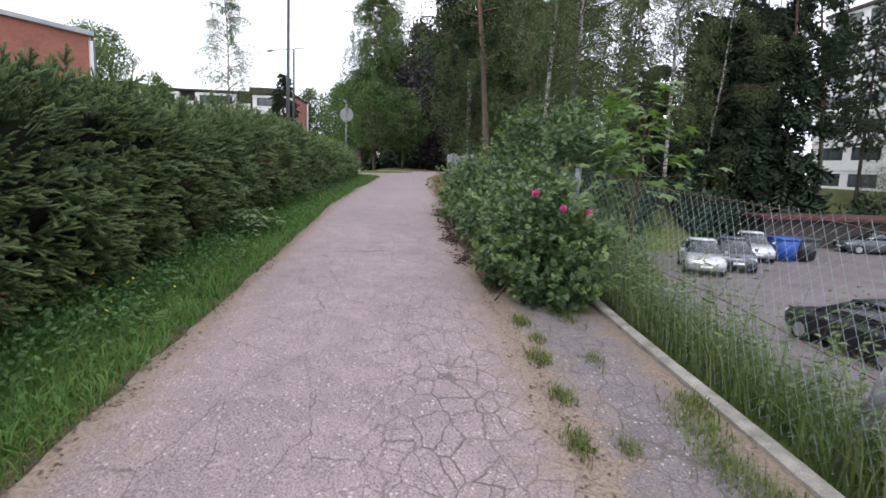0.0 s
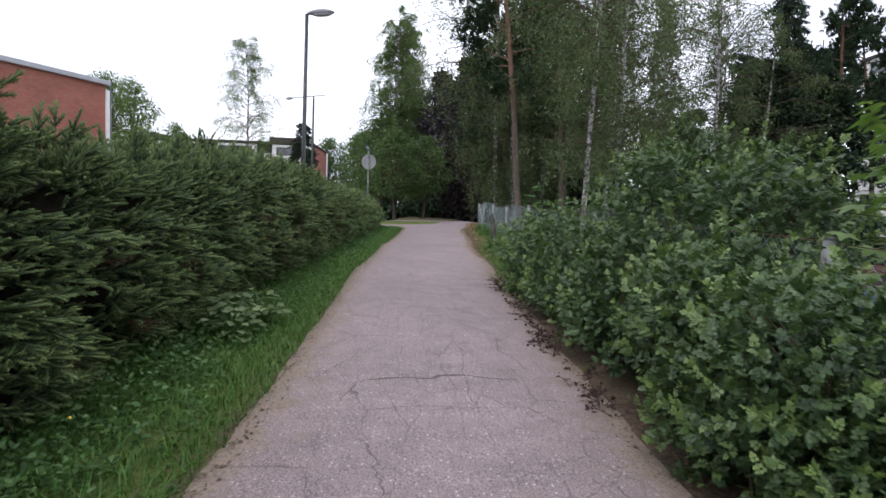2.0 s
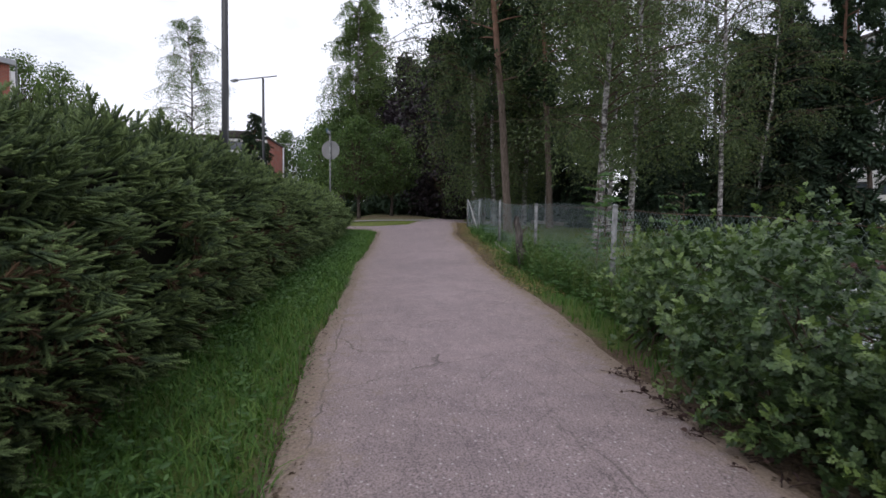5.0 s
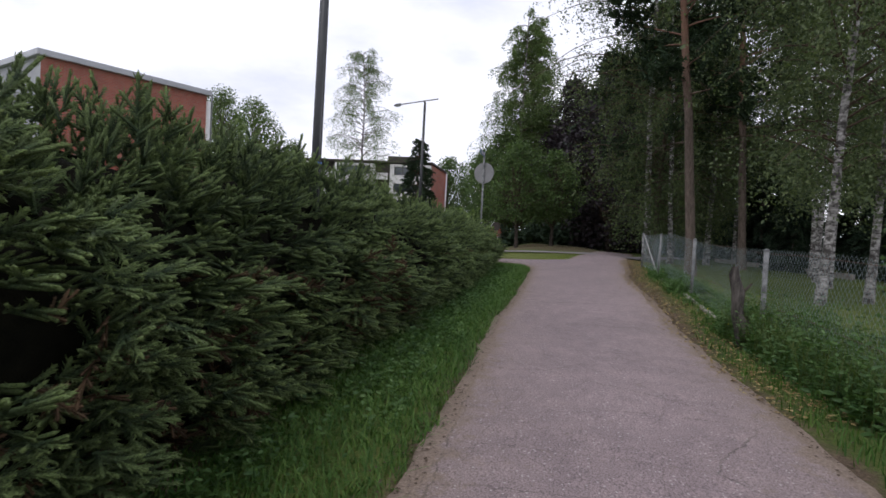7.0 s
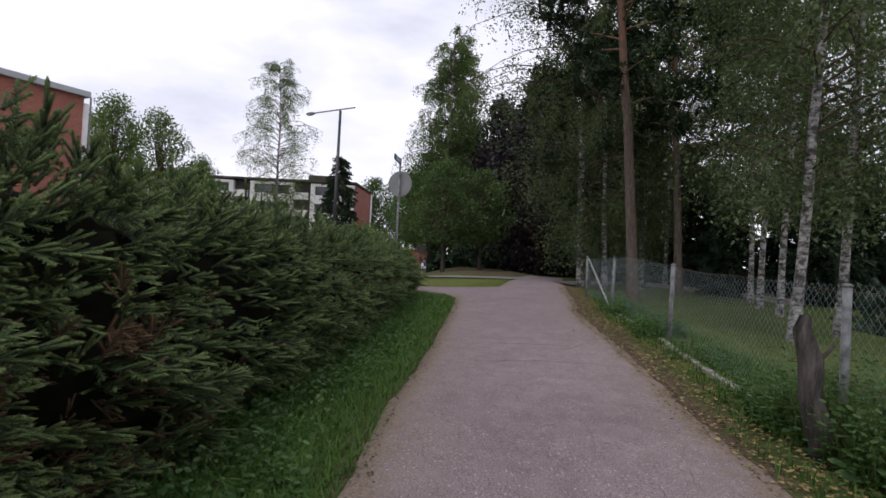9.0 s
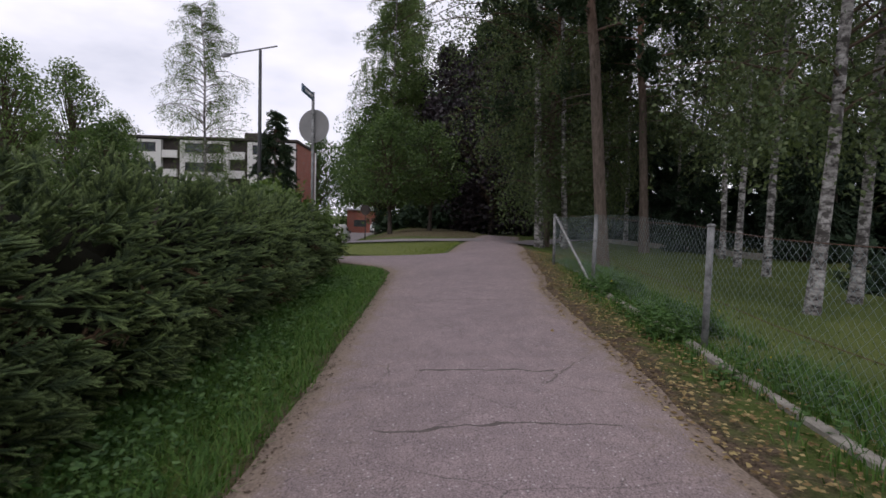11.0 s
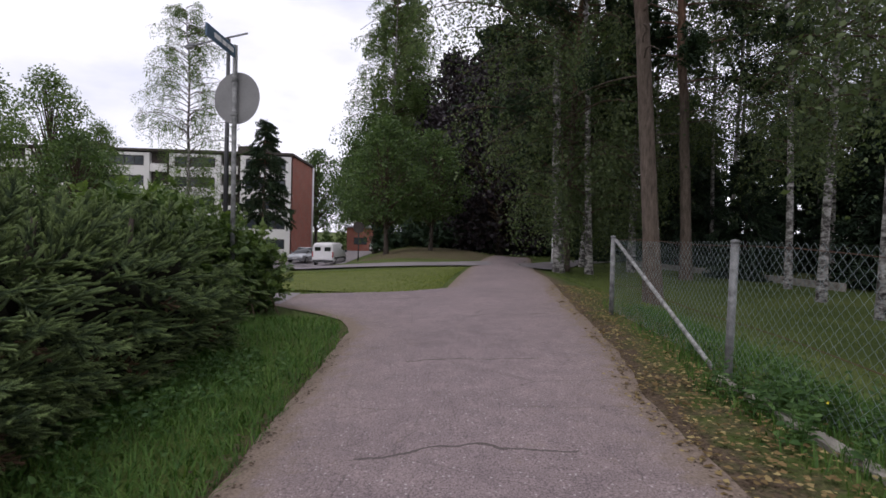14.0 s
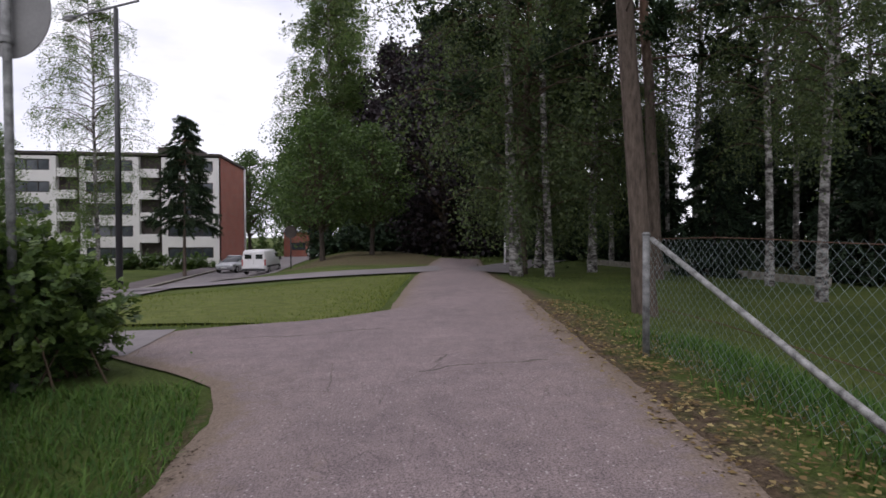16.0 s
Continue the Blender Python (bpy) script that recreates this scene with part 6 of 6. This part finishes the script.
def white_building():
    """Five storeys: white front with window bands and dark balcony bays, red brick end wall."""
    cx, cy = -16.9, 92.0
    zb, top = -1.4, 11.0
    ob = thing("apartment_building", (cx, cy, zb), "white five-storey apartment building with a red brick end", "building")
    h = top - zb
    W, D = 46.0, 13.0
    part("wall", wall_quad([(0, 0, 0), (0, D, 0), (0, D, h), (0, 0, h)]), BRICK, ob, "red brick end wall")
    back = bmesh.new()
    add_box(back, (-W, 0.6, 0), (-0.01, D - 0.01, h - 0.05))
    part("core", back, RECESS, ob)
    edge = box((-W - 0.1, -0.15, h - 0.02), (0.2, D + 0.15, h + 0.28), 0.02)
    part("roof", edge, RECESS, ob, "flat dark roof edge")
    part("downpipe", rod((0.1, D, 0), (0.1, D, h), 0.14, 10), WHITE_PAINT, ob, "white corner strip")
    part("roof_house", box((-6.9, 1.0, h + 0.2), (-2.6, 5.0, h + 1.1), 0.03), RECESS, ob, "dark roof plant room")
    part("roof_house", box((-29.0, 1.0, h + 0.2), (-24.0, 5.0, h + 1.1), 0.03), RECESS, ob, "dark roof plant room")
    floor_h = h / 5.08
    frame_me = bpy.data.meshes.new("window")
    fb = bmesh.new()
    for lo, hi in (((0, -0.05, 0), (4.9, 0.06, 0.09)), ((0, -0.05, 1.12), (4.9, 0.06, 1.21)), ((0, -0.05, 0.09), (0.09, 0.06, 1.12)), ((4.81, -0.05, 0.09), (4.9, 0.06, 1.12)),
                   ((1.2, -0.05, 0.09), (1.28, 0.06, 1.12)), ((2.45, -0.05, 0.09), (2.53, 0.06, 1.12)), ((3.65, -0.05, 0.09), (3.73, 0.06, 1.12))):
        add_box(fb, lo, hi)
    fb.to_mesh(frame_me)
    frame_me.materials.append(DARK_FRAME)
    pane_me = bpy.data.meshes.new("pane")
    pb = box((0, 0, 0), (1.12, 0.02, 1.03))
    pb.to_mesh(pane_me)
    pane_me.materials.append(PANE)
    for mod in range(5):
        x1 = -mod * 8.6
        x0 = x1 - 6.2
        for f in range(5):
            z0 = f * floor_h
            sill, head = z0 + 0.85, z0 + 2.08
            # white bands above and below the window, piers beside it
            part("wall_panel", box((x0, 0, z0), (x1, 0.7, sill)), PLASTER, ob)
            part("wall_panel", box((x0, 0, head), (x1, 0.7, min(z0 + floor_h, h))), PLASTER, ob)
            part("pier", box((x0, 0, sill), (x0 + 0.62, 0.7, head)), PLASTER, ob)
            part("pier", box((x1 - 0.66, 0, sill), (x1, 0.7, head)), PLASTER, ob)
            win = part("window", frame_me, None, ob, "", Matrix.Translation((x0 + 0.63, 0.12, sill + 0.01)))
            for q in range(4):
                part("pane", pane_me, None, win, "", Matrix.Translation((0.09 + 1.215 * q, 0.02, 0.09)))
            # balcony in the dark bay
            part("balcony", box((x0 - 2.3, -0.25 if f % 2 else -0.05, z0 + 0.15), (x0 - 0.35, 0.25, z0 + 1.12), 0.02), PLASTER, ob, "white balcony front")


white_building()


def corner_house():
    """A low brick building far along the street."""
    x, y = -13.5, 118.0
    ob = thing("low_brick_building", (x, y, float(land(x, y))), "low red brick building at the far end of the street", "building")
    block_walls(ob, Matrix(), 6.5, 8.0, 4.0, (BRICK, BRICK, BRICK, BRICK))
    part("roof", box((-0.3, -0.3, 3.95), (6.8, 8.3, 4.25), 0.03), FASCIA, ob, "flat grey roof")
    w = part("window", box((1.2, -0.05, 1.1), (3.4, 0.03, 2.3)), DARK_FRAME, ob)
    for q in range(2):
        part("pane", box((1.28 + 1.06 * q, -0.07, 1.18), (2.26 + 1.06 * q, -0.045, 2.22)), PANE, w)
    part("door", box((4.4, -0.05, 0.0), (5.4, 0.03, 2.1)), DARK_FRAME, ob)


corner_house()


def tower_block():
    """Eight storeys behind the wood, with long window bands on the side towards the lot."""
    x, y, zb = 50.0, 30.0, -3.4
    ob = thing("apartment_building", (x, y, zb), "white eight-storey apartment building behind the trees", "building")
    D, H, W = 37.0, 23.6, 12.0
    part("core", box((0.35, 0.02, 0), (W, D - 0.02, H - 0.02)), RECESS, ob)
    part("roof", box((-0.2, -0.2, H), (W + 0.2, D + 0.2, H + 0.35), 0.02), RECESS, ob, "flat dark roof edge")
    fh = H / 8.0
    pane_me = bpy.data.meshes.new("pane")
    pb = box((0, 0, 0), (0.03, 1.7, 1.3))
    pb.to_mesh(pane_me)
    pane_me.materials.append(PANE)
    for f in range(8):
        z = f * fh
        part("wall_panel", box((0, 0, z), (0.5, D, z + 1.15)), PLASTER, ob, "white storey band")
        part("wall_panel", box((0.05, 0, z + fh - 0.35), (0.5, D, z + fh - 0.02)), PLASTER, ob)
        for k in range(7):
            y0 = 0.6 + 5.2 * k
            win = part("window", box((0.14, y0, z + 1.16), (0.36, y0 + 4.1, z + fh - 0.36)), DARK_FRAME, ob)
            for q in range(2):
                part("pane", pane_me, None, win, "", Matrix.Translation((0.10, y0 + 0.15 + 2.0 * q, z + 1.22)))
            part("pier", box((0.03, y0 + 4.1, z + 1.15), (0.5, y0 + 5.2, z + fh - 0.35)), PLASTER, ob)
    part("wall", box((0.3, D - 0.02, 0), (W, D + 0.3, H)), PLASTER, ob, "white end wall")


tower_block()


def shed():
    """A long low dark shelter at the far side of the lot."""
    ob = thing("low_shed", (25.0, 37.0, -3.4), "long low dark red shed beyond the parking lot", "shed")
    part("wall", box((0, 0, 0), (17, 4, 2.0)), RECESS, ob)
    part("roof", box((-0.4, -0.5, 2.0), (17.4, 4.4, 2.22), 0.02), BRICK_ROOF, ob, "dark red roof edge")


BRICK_ROOF = plain("dark_red_paint", (0.055, 0.028, 0.026), (0.10, 0.045, 0.042), 0.8, 0.2, scale=2)
shed()


# ---- vehicles ----
def loft(stations):
    """A closed shell through rings of points; each station is a list of corners."""
    bm = bmesh.new()
    rings = [[bm.verts.new(p) for p in s] for s in stations]
    n = len(rings[0])
    for a, b in zip(rings[:-1], rings[1:]):
        for k in range(n):
            bm.faces.new((a[k], a[(k + 1) % n], b[(k + 1) % n], b[k]))
    bm.faces.new(rings[0][::-1])
    bm.faces.new(rings[-1])
    bmesh.ops.recalc_face_normals(bm, faces=bm.faces)
    for f in bm.faces:
        f.smooth = True
    return bm


def ring(x, w, z0, z1, r=0.12, wt=None):
    """A rounded cross section of a body at x: w wide, from z0 to z1."""
    wt = w if wt is None else wt
    a, b = w / 2, wt / 2
    return [(x, -a + r * 0.4, z0), (x, -a, z0 + r), (x, -a, (z0 + z1) / 2), (x, -b, z1 - r), (x, -b + r, z1), (x, b - r, z1), (x, b, z1 - r), (x, a, (z0 + z1) / 2), (x, a, z0 + r), (x, a - r * 0.4, z0)]


def wheel(parent, x, y, r=0.31):
    s = 1 if y > 0 else -1
    t = part("wheel", rod((x, y - 0.1, r), (x, y + 0.1, r), r, 20), TYRE, parent)
    part("rim", rod((x, y + s * 0.095, r), (x, y + s * 0.108, r), r * 0.64, 14), RIM, t)


def car(paint, at, turn, label, estate=False, group="parked cars"):
    """A car along x, its nose at +x."""
    ob = thing("car", at, label, "car", group, turn=turn)
    tail = -2.05
    st = [ring(tail, 1.5, 0.35, 0.85, 0.1), ring(tail + 0.12, 1.7, 0.26, 0.98, 0.12), ring(-1.3, 1.76, 0.22, 0.99, 0.12), ring(0.6, 1.76, 0.22, 0.98, 0.12),
          ring(1.3, 1.74, 0.24, 0.92, 0.14), ring(1.95, 1.66, 0.27, 0.80, 0.14), ring(2.14, 1.4, 0.36, 0.66, 0.1)]
    part("body", loft(st), paint, ob)
    back = -1.95 if estate else -1.65
    cab = [ring(back, 1.52, 0.94, 1.0, 0.03, 1.42), ring(back + 0.35, 1.54, 0.94, 1.40, 0.1, 1.16), ring(-0.6, 1.56, 0.94, 1.47, 0.12, 1.2), ring(0.1, 1.56, 0.94, 1.44, 0.12, 1.18),
           ring(1.05, 1.5, 0.92, 0.98, 0.03, 1.4)]
    part("glasshouse", loft(cab), CAR_GLASS, ob, "dark car windows")
    roof = [ring(back + 0.42, 1.12, 1.38, 1.43, 0.02), ring(-0.6, 1.18, 1.44, 1.495, 0.02), ring(0.12, 1.14, 1.40, 1.465, 0.02)]
    part("roof", loft(roof), paint, ob)
    for y in (-0.74, 0.74):
        part("pillar", rod((-0.35, y, 0.96), (-0.38, y * 0.83, 1.44), 0.04, 6), paint, ob)
    for x in (-1.28, 1.32):
        for y in (-0.80, 0.80):
            wheel(ob, x, y)
    for y in (-0.58, 0.58):
        part("headlight", box((1.93, y - 0.17, 0.60), (2.06, y + 0.17, 0.74), 0.03), HEADLAMP, ob)
        part("tail_light", box((tail + 0.0, y - 0.14, 0.68), (tail + 0.1, y + 0.14, 0.90), 0.02), TAILLAMP, ob)
        part("mirror", box((0.72, y * 1.6 - 0.07, 0.95), (0.86, y * 1.6 + 0.07, 1.08), 0.02), paint, ob)
    part("number_plate", box((tail - 0.015, -0.24, 0.55), (tail + 0.05, 0.24, 0.66)), WHITE_PAINT, ob)
    part("number_plate", box((2.05, -0.24, 0.42), (2.155, 0.24, 0.52)), WHITE_PAINT, ob)
    return ob


def van(at, turn):
    ob = thing("delivery_van", at, "white delivery van parked at the street side", "van", turn=turn)
    st = [ring(-2.5, 1.82, 0.38, 1.90, 0.1, 1.62), ring(-2.42, 1.92, 0.30, 1.97, 0.14, 1.68), ring(0.7, 1.92, 0.28, 1.98, 0.14, 1.66), ring(1.15, 1.92, 0.28, 1.88, 0.16, 1.6),
          ring(1.75, 1.90, 0.28, 1.16, 0.12, 1.78), ring(2.3, 1.80, 0.30, 0.98, 0.14, 1.66), ring(2.48, 1.5, 0.36, 0.76, 0.1)]
    part("body", loft(st), CAR_WHITE, ob)
    for y in (-0.43, 0.43):
        d = part("rear_door", box((-2.535, y - 0.40, 0.52), (-2.50, y + 0.40, 1.82), 0.03), CAR_WHITE, ob)
        part("door_window", box((-2.545, y - 0.27, 1.28), (-2.53, y + 0.27, 1.64), 0.005), CAR_GLASS, d)
    for s in (-1, 1):
        part("side_window", box((0.35, s * 0.88 - 0.035, 1.15), (1.2, s * 0.88 + 0.035, 1.68), 0.02), CAR_GLASS, ob)
        part("tail_light", box((-2.53, s * 0.88 - 0.05, 0.75), (-2.44, s * 0.88 + 0.05, 1.25), 0.02), TAILLAMP, ob)
        part("mirror", box((1.2, s * 1.08 - 0.1, 1.1), (1.32, s * 1.08 + 0.1, 1.36), 0.03), BLACK_POLE, ob)
        part("side_trim", box((-2.2, s * 0.965 - 0.012, 0.62), (1.5, s * 0.965 + 0.012, 0.76), 0.005), BLACK_POLE, ob)
        for x in (-1.55, 1.5):
            wheel(ob, x, s * 0.86, 0.34)
    part("windscreen", box((1.42, -0.74, 1.28), (1.47, 0.74, 1.74)), CAR_GLASS, ob, "", Matrix.Translation((1.45, 0, 1.5)) @ Matrix.Rotation(radians(-38), 4, "Y") @ Matrix.Translation((-1.45, 0, -1.5)))
    part("rear_bumper", box((-2.6, -0.9, 0.34), (-2.44, 0.9, 0.52), 0.04), BLACK_POLE, ob)
    part("number_plate", box((-2.61, -0.25, 0.60), (-2.535, 0.25, 0.71)), WHITE_PAINT, ob)
    return ob


def street_z(x, y):
    return float(land(x, y)) + 0.05


van((-8.7, 73.0, street_z(-8.7, 73.0)), 84)
car(CAR_SILVER, (-12.3, 78.5, street_z(-12.3, 78.5)), -100, "silver car parked behind the van")
car(CAR_WHITE, (-6.2, 93.0, street_z(-6.2, 93.0)), -80, "white car parked far along the street")


def lot_z(x):
    return -3.08 - 0.35 * float(step01((x - 10) / 30))


car(CAR_SILVER, (14.4, 25.7, lot_z(14.4)), -112, "silver car parked nose out in the lot")
car(CAR_GREY, (16.7, 27.0, lot_z(16.7)), -112, "dark grey car parked in the lot")
car(CAR_SILVER, (19.9, 30.4, lot_z(19.9)), -112, "pale silver car parked in the lot", True)
car(CAR_BLACK, (12.3, 13.4, lot_z(12.3)), 96, "shiny black car parked below the fence")
car(CAR_BLACK, (15.2, 14.2, lot_z(15.2)), 96, "black car parked behind another")
car(CAR_GREY, (31.5, 35.2, lot_z(31.5)), 170, "grey car far off in the lot")


def wheelie_bin(x, y, mat, label):
    ob = thing("waste_bin", (x, y, lot_z(x)), label, "bin", "waste bins")
    part("body", loft([[(sx * w, sy * w, z) for sx, sy in ((-1, -1), (1, -1), (1, 1), (-1, 1))] for z, w in ((0.08, 0.42), (1.2, 0.55))]), mat, ob)
    part("lid", box((-0.6, -0.6, 1.2), (0.6, 0.62, 1.34), 0.05), mat, ob)


wheelie_bin(21.4, 29.8, BLUE_BIN, "bright blue waste container in the lot")
wheelie_bin(22.8, 30.1, BLACK_POLE, "black waste container beside the blue one")
